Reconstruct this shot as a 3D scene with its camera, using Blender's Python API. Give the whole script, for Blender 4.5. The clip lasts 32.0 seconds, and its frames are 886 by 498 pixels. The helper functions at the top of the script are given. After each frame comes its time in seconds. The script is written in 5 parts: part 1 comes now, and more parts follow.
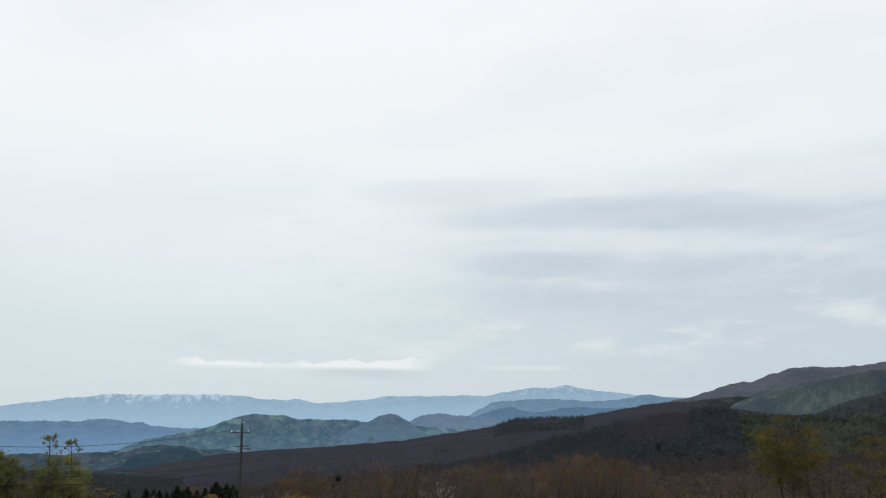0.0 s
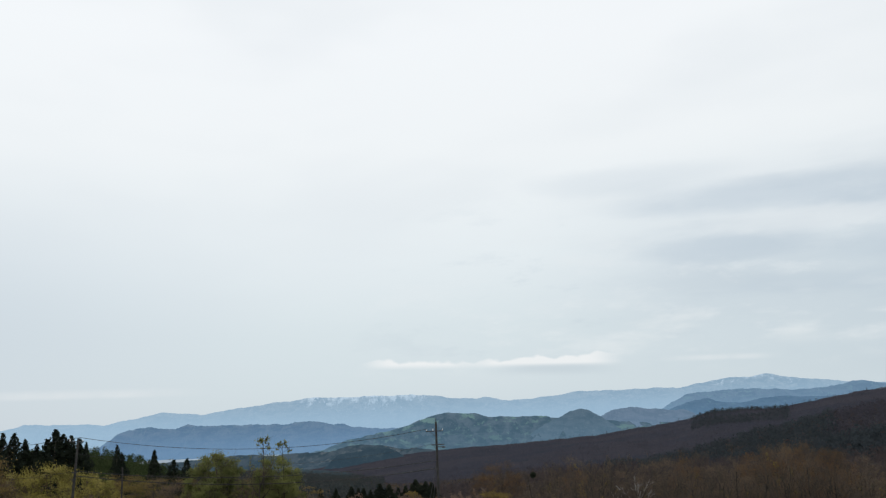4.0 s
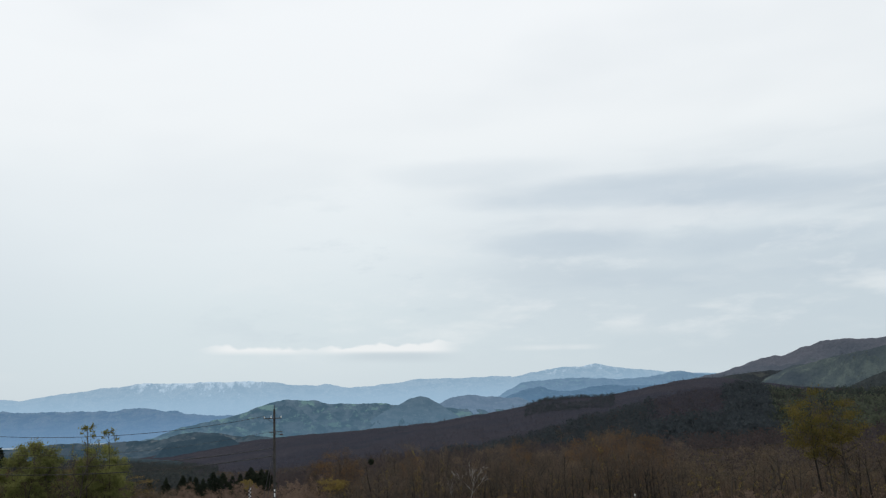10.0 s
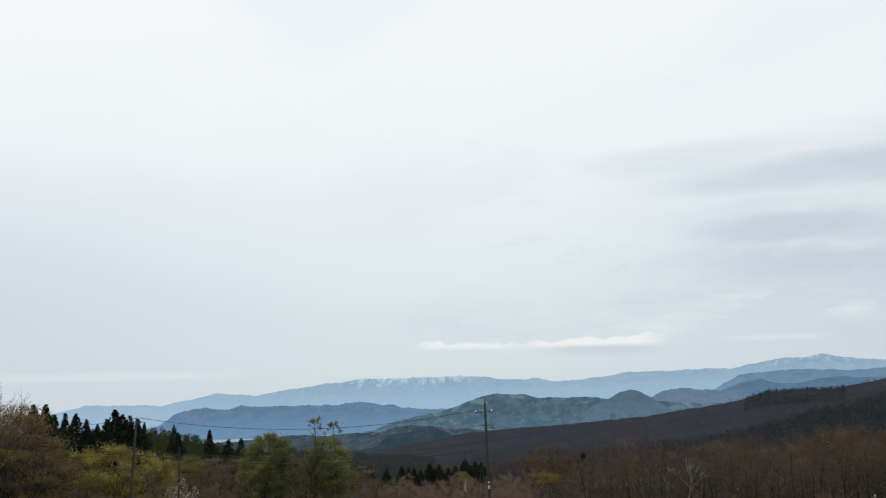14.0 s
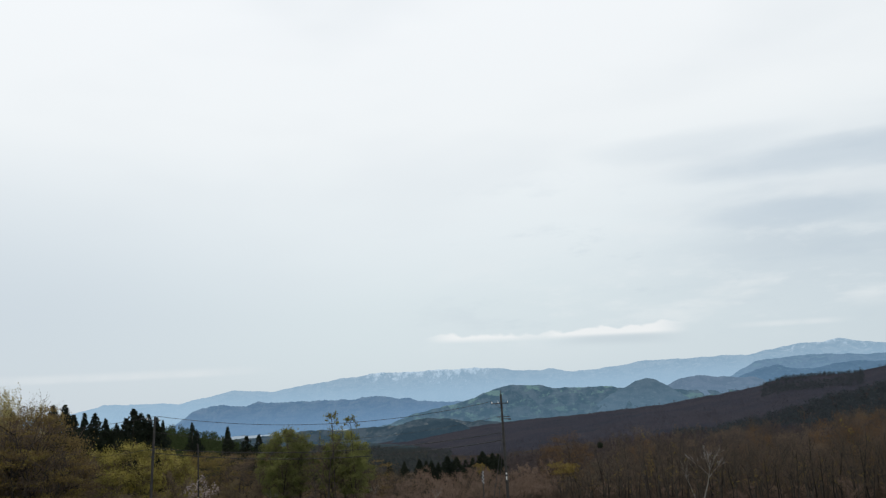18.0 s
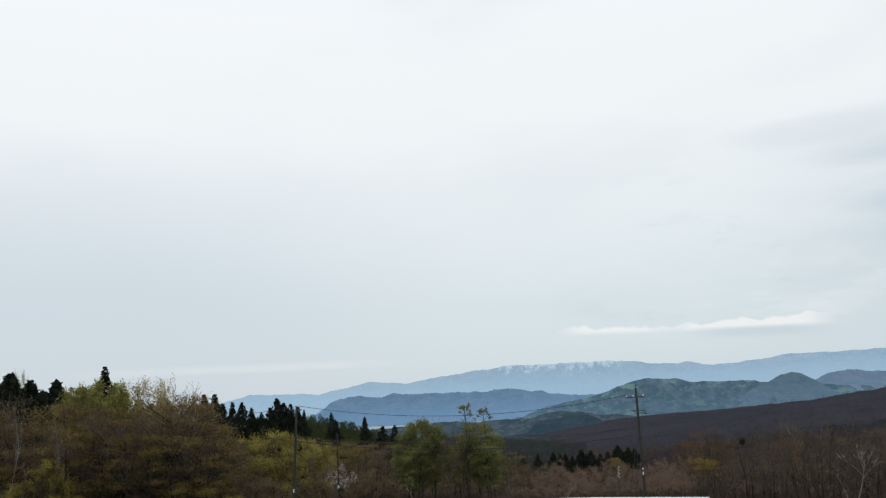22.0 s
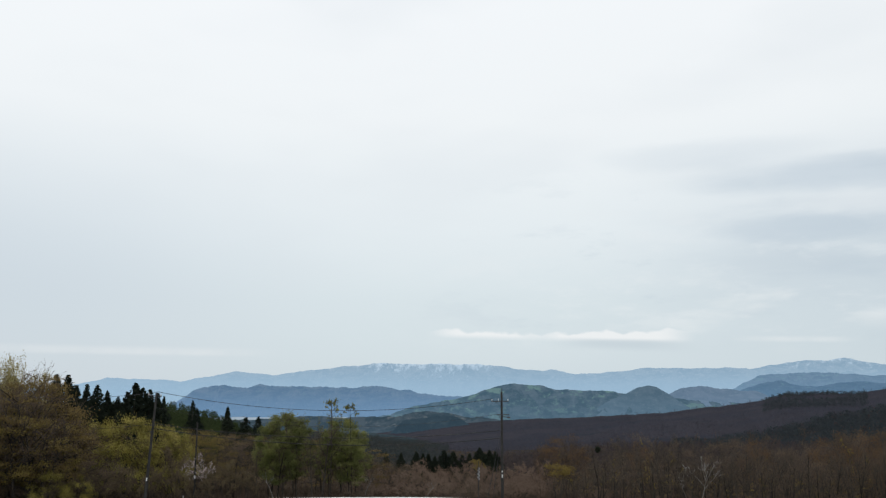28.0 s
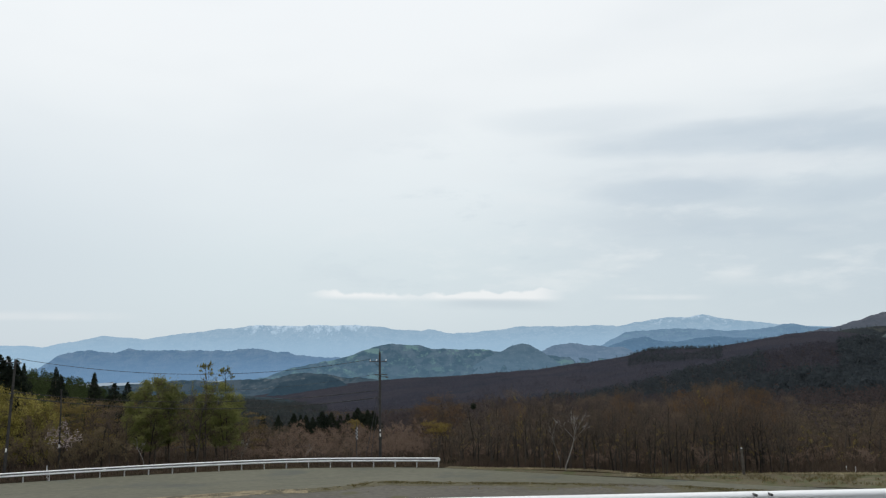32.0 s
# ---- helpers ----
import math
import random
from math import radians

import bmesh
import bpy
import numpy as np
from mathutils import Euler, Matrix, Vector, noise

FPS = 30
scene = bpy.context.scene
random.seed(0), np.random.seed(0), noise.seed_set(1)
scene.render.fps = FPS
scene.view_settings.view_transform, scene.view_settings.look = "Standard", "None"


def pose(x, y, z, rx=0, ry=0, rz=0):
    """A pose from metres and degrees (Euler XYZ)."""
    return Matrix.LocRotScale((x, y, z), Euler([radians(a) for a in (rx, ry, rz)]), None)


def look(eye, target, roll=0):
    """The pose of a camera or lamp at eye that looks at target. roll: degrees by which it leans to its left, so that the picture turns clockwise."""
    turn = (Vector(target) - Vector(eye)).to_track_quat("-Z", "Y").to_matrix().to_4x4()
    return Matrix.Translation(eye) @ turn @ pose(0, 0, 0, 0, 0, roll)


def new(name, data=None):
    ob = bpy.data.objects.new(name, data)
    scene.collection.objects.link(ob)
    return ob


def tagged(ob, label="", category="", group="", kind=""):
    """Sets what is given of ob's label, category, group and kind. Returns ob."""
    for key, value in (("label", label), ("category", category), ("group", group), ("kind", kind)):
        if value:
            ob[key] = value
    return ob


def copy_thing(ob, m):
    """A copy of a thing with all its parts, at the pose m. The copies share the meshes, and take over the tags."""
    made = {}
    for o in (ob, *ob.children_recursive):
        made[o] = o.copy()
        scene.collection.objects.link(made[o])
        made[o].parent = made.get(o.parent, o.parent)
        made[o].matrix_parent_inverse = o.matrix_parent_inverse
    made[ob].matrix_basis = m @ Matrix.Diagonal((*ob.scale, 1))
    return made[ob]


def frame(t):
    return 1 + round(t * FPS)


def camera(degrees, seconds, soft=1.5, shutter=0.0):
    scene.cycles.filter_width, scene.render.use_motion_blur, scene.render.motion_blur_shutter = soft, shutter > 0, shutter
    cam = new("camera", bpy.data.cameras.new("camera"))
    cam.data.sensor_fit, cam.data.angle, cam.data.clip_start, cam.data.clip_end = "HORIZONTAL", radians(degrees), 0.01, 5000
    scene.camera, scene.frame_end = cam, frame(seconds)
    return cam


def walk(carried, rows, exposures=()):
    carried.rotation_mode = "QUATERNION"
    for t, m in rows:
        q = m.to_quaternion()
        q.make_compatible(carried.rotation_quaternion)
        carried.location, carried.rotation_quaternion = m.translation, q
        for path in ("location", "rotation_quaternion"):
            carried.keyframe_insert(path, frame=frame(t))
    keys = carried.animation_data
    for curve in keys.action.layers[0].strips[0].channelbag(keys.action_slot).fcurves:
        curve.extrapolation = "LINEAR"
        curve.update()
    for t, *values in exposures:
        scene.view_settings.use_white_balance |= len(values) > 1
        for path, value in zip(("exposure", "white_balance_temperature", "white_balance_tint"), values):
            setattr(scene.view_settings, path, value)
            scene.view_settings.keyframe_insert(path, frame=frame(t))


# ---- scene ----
EYE = 10.3
cam = camera(55.46, 32.0, soft=1.25)
PATH = [
    (0, pose(0, 0, EYE, 101.49, 0.9, -13.18)),
    (0.5, pose(0, 0, EYE, 101.97, 0.6, -13.26)),
    (1, pose(0, 0, EYE, 102.1, 0.02, -13.47)),
    (1.5, pose(0, 0, EYE, 101.68, 0.26, -11.73)),
    (2, pose(0, 0, EYE, 101.35, 0.86, -8.32)),
    (2.5, pose(0, 0, EYE, 101.49, 1.78, -4.87)),
    (3, pose(0, 0, EYE, 101.45, 2.38, -1.94)),
    (3.5, pose(0, 0, EYE, 101.43, 2.38, -0.5)),
    (5.5, pose(0, 0, EYE, 102.73, 2.61, -1.76)),
    (6, pose(0, 0, EYE, 102.75, 2.79, -3.89)),
    (6.5, pose(0, 0, EYE, 102.61, 2.83, -5.58)),
    (7, pose(0, 0, EYE, 102.36, 2.92, -6.7)),
    (7.5, pose(0, 0, EYE, 102.05, 2.65, -7.2)),
    (8, pose(0, 0, EYE, 102.01, 2.15, -7.21)),
    (8.5, pose(0, 0, EYE, 101.87, 1.83, -7.58)),
    (9, pose(0, 0, EYE, 101.48, 1.75, -8.26)),
    (9.5, pose(0, 0, EYE, 101.01, 1.96, -9.45)),
    (10, pose(0, 0, EYE, 100.34, 2.27, -11.17)),
    (10.5, pose(0, 0, EYE, 99.84, 2.42, -12.19)),
    (11, pose(0, 0, EYE, 99.76, 2.54, -11.94)),
    (11.5, pose(0, 0, EYE, 100.08, 2.92, -9.88)),
    (12, pose(0, 0, EYE, 100.61, 2.72, -6.99)),
    (12.5, pose(0, 0, EYE, 101.11, 2.58, -4.12)),
    (13, pose(0, 0, EYE, 101.2, 2.6, -1.65)),
    (13.5, pose(0, 0, EYE, 100.8, 2.57, 0.8)),
    (14, pose(0, 0, EYE, 100.49, 2.35, 2.76)),
    (14.5, pose(0, 0, EYE, 100.09, 2.11, 4.31)),
    (16.5, pose(0, 0, EYE, 99.96, 2.81, 5.07)),
    (17, pose(0, 0, EYE, 99.99, 3.28, 4.41)),
    (17.5, pose(0, 0, EYE, 100.15, 3.46, 3.94)),
    (18, pose(0, 0, EYE, 100.05, 3.5, 3.83)),
    (18.5, pose(0, 0, EYE, 99.6, 3.62, 4.2)),
    (19, pose(0, 0, EYE, 98.6, 3.77, 5.99)),
    (19.5, pose(0, 0, EYE, 97.68, 3.71, 9.19)),
    (20, pose(0, 0, EYE, 97.91, 3.43, 11.91)),
    (20.5, pose(0, 0, EYE, 98.79, 3.17, 13.16)),
    (21, pose(0, 0, EYE, 99.41, 3.07, 13.17)),
    (21.5, pose(0, 0, EYE, 99.77, 3.03, 12.85)),
    (22, pose(0, 0, EYE, 100.05, 2.96, 12.69)),
    (22.5, pose(0, 0, EYE, 100.29, 2.83, 12.61)),
    (23, pose(0, 0, EYE, 100.52, 2.65, 12.53)),
    (23.5, pose(0, 0, EYE, 100.51, 2.64, 12.42)),
    (24, pose(0, 0, EYE, 100.33, 2.48, 12.05)),
    (24.5, pose(0, 0, EYE, 100.32, 1.97, 11.59)),
    (25, pose(0, 0, EYE, 100.52, 1.09, 10.56)),
    (25.5, pose(0, 0, EYE, 100.41, 0.43, 9.06)),
    (27.5, pose(0, 0, EYE, 99.11, -0.23, 4.91)),
    (28, pose(0, 0, EYE, 99.67, -0.15, 3.88)),
    (28.5, pose(0, 0, EYE, 100.53, -0.03, 4)),
    (29, pose(0, 0, EYE, 101.4, 0.46, 4.62)),
    (29.5, pose(0, 0, EYE, 102.4, 1.01, 4.53)),
    (30, pose(0, 0, EYE, 102.52, 1.64, 4.69)),
    (30.5, pose(0, 0, EYE, 101.95, 2.06, 5.17)),
    (31, pose(0, 0, EYE, 100.16, 2.36, 5.66)),
    (31.5, pose(0, 0, EYE, 98.04, 1.82, 3.2)),
    (32, pose(0, 0, EYE, 96.97, 0.88, -4.3)),
]
walk(cam, PATH)

# ---------------------------------------------------------------- light
SUN_EL, SUN_AZ = 52.0, -35.0
sun = new("sun", bpy.data.lights.new("sun", "SUN"))
sun.data.energy, sun.data.angle, sun.data.color = 1.3, radians(14), (1.0, 0.96, 0.9)
sun_from = Vector((math.cos(radians(SUN_EL)) * math.sin(radians(SUN_AZ)), math.cos(radians(SUN_EL)) * math.cos(radians(SUN_AZ)), math.sin(radians(SUN_EL))))
sun.matrix_world = look(sun_from * 300, (0, 0, 0))


class Nodes:
    """Short hand for a node tree."""

    def __init__(self, tree):
        self.t = tree
        tree.nodes.clear()

    def add(self, kind, **props):
        n = self.t.nodes.new(kind)
        for k, v in props.items():
            if k == "blend_type":
                n.blend_type = v
            elif k == "data_type":
                n.data_type = v
            elif k == "sky_type":
                n.sky_type = v
            elif k == "noise_dimensions":
                n.noise_dimensions = v
        return n

    def link(self, a, b):
        self.t.links.new(a, b)

    def put(self, socket, v):
        if isinstance(v, bpy.types.NodeSocket):
            self.link(v, socket)
        else:
            socket.default_value = v

    def math(self, op, a, b=0.0, c=0.0):
        n = self.t.nodes.new("ShaderNodeMath")
        n.operation = op
        for s, v in zip(n.inputs, (a, b, c)):
            self.put(s, v)
        return n.outputs[0]

    def step(self, x, lo, hi):
        """0 below lo, 1 above hi, smooth between (lo may be the larger one)."""
        n = self.t.nodes.new("ShaderNodeMapRange")
        n.interpolation_type = "SMOOTHSTEP"
        if lo <= hi:
            vals = (x, lo, hi, 0.0, 1.0)
        else:
            vals = (x, hi, lo, 1.0, 0.0)
        for s, v in zip(n.inputs, vals):
            self.put(s, v)
        return n.outputs[0]

    def mix(self, f, a, b, blend="MIX"):
        n = self.t.nodes.new("ShaderNodeMix")
        n.data_type, n.blend_type = "RGBA", blend
        self.put(n.inputs[0], f)
        for s, v in ((n.inputs[6], a), (n.inputs[7], b)):
            self.put(s, v if isinstance(v, bpy.types.NodeSocket) else (*v[:3], 1.0))
        return n.outputs[2]

    def noise(self, vec, scale, detail=3.0, rough=0.55):
        n = self.t.nodes.new("ShaderNodeTexNoise")
        if vec is not None:
            self.link(vec, n.inputs["Vector"])
        n.inputs["Scale"].default_value, n.inputs["Detail"].default_value, n.inputs["Roughness"].default_value = scale, detail, rough
        return n.outputs["Fac"]

    def ramp(self, f, stops):
        n = self.t.nodes.new("ShaderNodeValToRGB")
        self.put(n.inputs[0], f)
        e = n.color_ramp.elements
        while len(e) < len(stops):
            e.new(0.5)
        for el, (p, c) in zip(e, stops):
            el.position, el.color = p, (*c, 1.0)
        return n.outputs[0]

    def combine(self, x, y, z):
        n = self.t.nodes.new("ShaderNodeCombineXYZ")
        for s, v in zip(n.inputs, (x, y, z)):
            self.put(s, v)
        return n.outputs[0]


def build_sky():
    """A bright veil of cloud over a clear sky, with grey streaks and a bank of small white clouds over the mountains."""
    w = bpy.data.worlds.new("sky")
    scene.world = w
    w.use_nodes = True
    k = Nodes(w.node_tree)
    gen = k.add("ShaderNodeTexCoord").outputs["Generated"]
    sep = k.add("ShaderNodeSeparateXYZ")
    k.link(gen, sep.inputs[0])
    az = k.math("MULTIPLY", k.math("ARCTAN2", sep.outputs[0], sep.outputs[1]), 57.2958)
    el = k.math("MULTIPLY", k.math("ARCSINE", sep.outputs[2]), 57.2958)
    veil = k.ramp(k.math("DIVIDE", el, 30.0), [
        (0.0, (0.60, 0.69, 0.745)), (0.08, (0.645, 0.73, 0.775)), (0.2, (0.69, 0.77, 0.805)), (0.36, (0.80, 0.86, 0.885)),
        (0.6, (0.895, 0.93, 0.945)), (0.85, (0.925, 0.955, 0.975))])
    flat = k.combine(k.math("DIVIDE", az, 13.0), k.math("DIVIDE", el, 2.6), 0.0)
    wide = k.combine(k.math("DIVIDE", az, 26.0), k.math("DIVIDE", el, 9.0), 3.0)
    fine = k.combine(k.math("DIVIDE", az, 4.0), k.math("DIVIDE", el, 1.2), 7.0)
    # broad soft cloud shapes
    soft = k.step(k.noise(wide, 1.0, 3.0), 0.42, 0.72)
    veil = k.mix(k.math("MULTIPLY", soft, 0.28), veil, (0.70, 0.755, 0.80))
    # greyer, clearer air low down on the side away from the slope
    left = k.math("MULTIPLY", k.step(az, -6.0, -34.0), k.step(el, 20.0, 5.0))
    veil = k.mix(k.math("MULTIPLY", left, 0.75), veil, (0.585, 0.656, 0.722))
    # grey streaks over the slope
    zone = k.math("MULTIPLY", k.step(az, 5.0, 24.0), k.math("MULTIPLY", k.step(el, 3.5, 9.0), k.step(el, 18.0, 12.5)))
    streak = k.step(k.noise(flat, 1.0, 4.0, 0.5), 0.42, 0.66)
    veil = k.mix(k.math("MULTIPLY", zone, k.math("MULTIPLY_ADD", streak, 0.38, 0.32)), veil, (0.53, 0.61, 0.68))
    wob = k.math("MULTIPLY", k.math("SUBTRACT", k.noise(fine, 0.5, 3.0), 0.5), 1.6)
    bend = k.math("ADD", el, wob)
    for a0, e0, sa, se, much in ((24.0, 13.4, 9.0, 1.0, 0.62), (33.0, 12.6, 6.0, 0.7, 0.6), (20.0, 10.2, 4.6, 0.75, 0.66), (32.5, 9.4, 6.5, 0.8, 0.66), (25.0, 7.5, 4.5, 0.6, 0.5), (39.0, 7.4, 5.0, 0.9, 0.55), (14.0, 15.4, 6.0, 0.9, 0.25)):
        u = k.math("DIVIDE", k.math("SUBTRACT", az, a0), sa)
        v = k.math("DIVIDE", k.math("SUBTRACT", bend, e0), se)
        far = k.math("MULTIPLY_ADD", u, u, k.math("MULTIPLY", v, v))
        veil = k.mix(k.math("MULTIPLY", k.step(far, 2.2, 0.0), much), veil, (0.55, 0.635, 0.71))
    gap_u, gap_v = k.math("DIVIDE", k.math("SUBTRACT", az, 26.0), 6.5), k.math("DIVIDE", k.math("SUBTRACT", bend, 11.5), 0.75)
    gap_far = k.math("MULTIPLY_ADD", gap_u, gap_u, k.math("MULTIPLY", gap_v, gap_v))
    veil = k.mix(k.math("MULTIPLY", k.step(gap_far, 2.0, 0.0), 0.6), veil, (0.80, 0.845, 0.87))
    duller = k.math("MULTIPLY", k.step(az, 2.0, 26.0), k.math("MULTIPLY", k.step(el, 0.0, 3.0), k.step(el, 13.0, 7.0)))
    veil = k.mix(k.math("MULTIPLY", duller, 0.45), veil, (0.55, 0.635, 0.695))
    # greyer towards the mountain
    side = k.math("MULTIPLY", k.step(az, 20.0, 34.0), k.math("MULTIPLY", k.step(el, 0.5, 2.5), k.step(el, 11.0, 6.0)))
    veil = k.mix(k.math("MULTIPLY", side, 0.35), veil, (0.52, 0.605, 0.675))
    # thin bright streaks lower down
    zone2 = k.math("MULTIPLY", k.step(az, 4.0, 16.0), k.math("MULTIPLY", k.step(el, 3.6, 5.0), k.step(el, 8.5, 6.0)))
    thin = k.step(k.noise(fine, 0.7, 3.0), 0.5, 0.7)
    veil = k.mix(k.math("MULTIPLY", zone2, k.math("MULTIPLY", thin, 0.5)), veil, (0.80, 0.84, 0.855))
    # light and grey mottling low over the mountains
    mott = k.noise(k.combine(k.math("DIVIDE", az, 5.5), k.math("DIVIDE", el, 1.9), 4.4), 1.0, 5.0, 0.6)
    band = k.math("MULTIPLY", k.step(az, -12.0, 6.0), k.math("MULTIPLY", k.step(el, 2.0, 4.5), k.step(el, 17.0, 9.0)))
    veil = k.mix(k.math("MULTIPLY", band, k.math("MULTIPLY", k.step(mott, 0.50, 0.70), 0.38)), veil, (0.80, 0.845, 0.865))
    veil = k.mix(k.math("MULTIPLY", band, k.math("MULTIPLY", k.step(mott, 0.46, 0.28), 0.34)), veil, (0.54, 0.625, 0.695))
    # the cloud bank
    puff = k.noise(k.combine(k.math("DIVIDE", az, 2.6), k.math("DIVIDE", el, 1.6), 1.7), 1.5, 2.0, 0.45)
    tilt = k.math("MULTIPLY_ADD", az, -0.028, 3.84)
    rise = k.math("SUBTRACT", el, tilt)
    top = k.math("MULTIPLY_ADD", k.step(az, 1.0, 8.0), 0.30, k.math("MULTIPLY_ADD", puff, 1.15, -0.36))
    body = k.math("MULTIPLY", k.step(k.math("SUBTRACT", top, rise), -0.03, 0.17), k.step(rise, -0.40, 0.06))
    gap = k.math("MULTIPLY_ADD", k.math("MULTIPLY", k.step(az, 0.9, 2.2), k.step(az, 4.2, 3.0)), -0.45, 1.0)
    ends = k.math("MULTIPLY", k.step(az, -5.2, -2.6), k.step(az, 13.0, 10.2))
    veil = k.mix(k.math("MULTIPLY", k.math("MULTIPLY", body, gap), k.math("MULTIPLY", ends, 0.9)), veil, (0.872, 0.892, 0.903))
    shade = k.math("MULTIPLY", k.math("MULTIPLY", k.step(az, 3.0, 7.0), k.step(az, 13.5, 9.0)), k.math("MULTIPLY", k.step(rise, -1.0, -0.45), k.step(rise, 0.0, -0.3)))
    veil = k.mix(k.math("MULTIPLY", shade, 0.6), veil, (0.54, 0.62, 0.68))
    small = k.math("MULTIPLY", k.math("MULTIPLY", k.step(az, 14.5, 17.0), k.step(az, 23.0, 20.0)), k.math("MULTIPLY", k.step(rise, -0.22, 0.02), k.step(rise, 0.32, 0.05)))
    veil = k.mix(k.math("MULTIPLY", small, k.math("MULTIPLY", puff, 0.7)), veil, (0.80, 0.835, 0.855))
    low = k.math("MULTIPLY", k.math("MULTIPLY", k.step(az, -38.0, -30.0), k.step(az, -14.0, -20.0)), k.math("MULTIPLY", k.step(el, 2.2, 2.5), k.step(el, 3.0, 2.6)))
    veil = k.mix(k.math("MULTIPLY", low, k.math("MULTIPLY", puff, 0.8)), veil, (0.76, 0.80, 0.83))
    sky = k.add("ShaderNodeTexSky")
    sky.sky_type = "NISHITA"
    sky.sun_disc, sky.sun_elevation, sky.sun_rotation = False, radians(SUN_EL), radians(SUN_AZ)
    clear, deck, both, out = (k.add(n) for n in ("ShaderNodeBackground", "ShaderNodeBackground", "ShaderNodeMixShader", "ShaderNodeOutputWorld"))
    k.link(sky.outputs[0], clear.inputs[0])
    clear.inputs[1].default_value = 0.1
    k.link(veil, deck.inputs[0])
    deck.inputs[1].default_value = 1.0
    both.inputs[0].default_value = 0.95
    k.link(clear.outputs[0], both.inputs[1])
    k.link(deck.outputs[0], both.inputs[2])
    k.link(both.outputs[0], out.inputs[0])


build_sky()


# ---------------------------------------------------------------- materials
def material(name, a, b, scale=4.0, rough=0.85, metal=0.0, bump=0.0, spots=None, per_object=0.0, per_island=0.0, coat_scale=None):
    """Two colours by coarse and fine noise, relief, and spots of a third colour."""
    m = bpy.data.materials.new(name)
    m.use_nodes = True
    k = Nodes(m.node_tree)
    pos = k.add("ShaderNodeTexCoord").outputs["Object"]
    f = k.math("MULTIPLY_ADD", k.noise(pos, scale, 5.0, 0.65), 0.7, k.math("MULTIPLY", k.noise(pos, (coat_scale or scale * 0.13), 3.0), 0.3))
    f = k.step(f, 0.32, 0.68)
    if per_object:
        f = k.math("MULTIPLY_ADD", k.math("SUBTRACT", k.add("ShaderNodeObjectInfo").outputs["Random"], 0.5), per_object, f)
    if per_island:
        f = k.math("MULTIPLY_ADD", k.math("SUBTRACT", k.add("ShaderNodeNewGeometry").outputs["Random Per Island"], 0.5), per_island, f)
    col = k.mix(k.math("MINIMUM", k.math("MAXIMUM", f, 0.0), 1.0), a, b)
    if spots:
        c, lo, hi, s = spots
        col = k.mix(k.step(k.noise(pos, s, 4.0), lo, hi), col, c)
    p, out = k.add("ShaderNodeBsdfPrincipled"), k.add("ShaderNodeOutputMaterial")
    k.link(col, p.inputs["Base Color"])
    p.inputs["Roughness"].default_value, p.inputs["Metallic"].default_value = rough, metal
    p.inputs["Specular IOR Level"].default_value = 0.3
    if bump:
        bn = k.add("ShaderNodeBump")
        bn.inputs["Strength"].default_value, bn.inputs["Distance"].default_value = 0.6, bump
        k.link(k.noise(pos, scale * 2.0, 5.0), bn.inputs["Height"])
        k.link(bn.outputs[0], p.inputs["Normal"])
    k.link(p.outputs[0], out.inputs[0])
    return m


def leaf_material(name, a, b, glow=0.35, per_object=0.5, bough=0.0, width=0.85):
    """Leaves or buds: matt, some light passes through; each leaf and each tree has its own shade, and bough patches
    paint in light and dark lumps.
    """
    m = bpy.data.materials.new(name)
    m.use_nodes = True
    k = Nodes(m.node_tree)
    one = k.add("ShaderNodeNewGeometry").outputs["Random Per Island"]
    tree = k.add("ShaderNodeObjectInfo").outputs["Random"]
    f = k.math("MULTIPLY_ADD", one, 1.0 - per_object, k.math("MULTIPLY", tree, per_object))
    if bough:
        # Patches of tone; in the crowns they stand in for lit and dark lumps.
        lump_tone = k.step(k.noise(k.add("ShaderNodeNewGeometry").outputs["Position"], width, 3.0, 0.55), 0.40, 0.62)
        f = k.math("MULTIPLY_ADD", lump_tone, bough, k.math("MULTIPLY", f, 1.0 - bough))
    col = k.mix(f, a, b)
    d, tr, mx, out = (k.add(n) for n in ("ShaderNodeBsdfDiffuse", "ShaderNodeBsdfTranslucent", "ShaderNodeMixShader", "ShaderNodeOutputMaterial"))
    k.link(col, d.inputs[0])
    k.link(col, tr.inputs[0])
    mx.inputs[0].default_value = glow
    k.link(d.outputs[0], mx.inputs[1])
    k.link(tr.outputs[0], mx.inputs[2])
    k.link(mx.outputs[0], out.inputs[0])
    return m


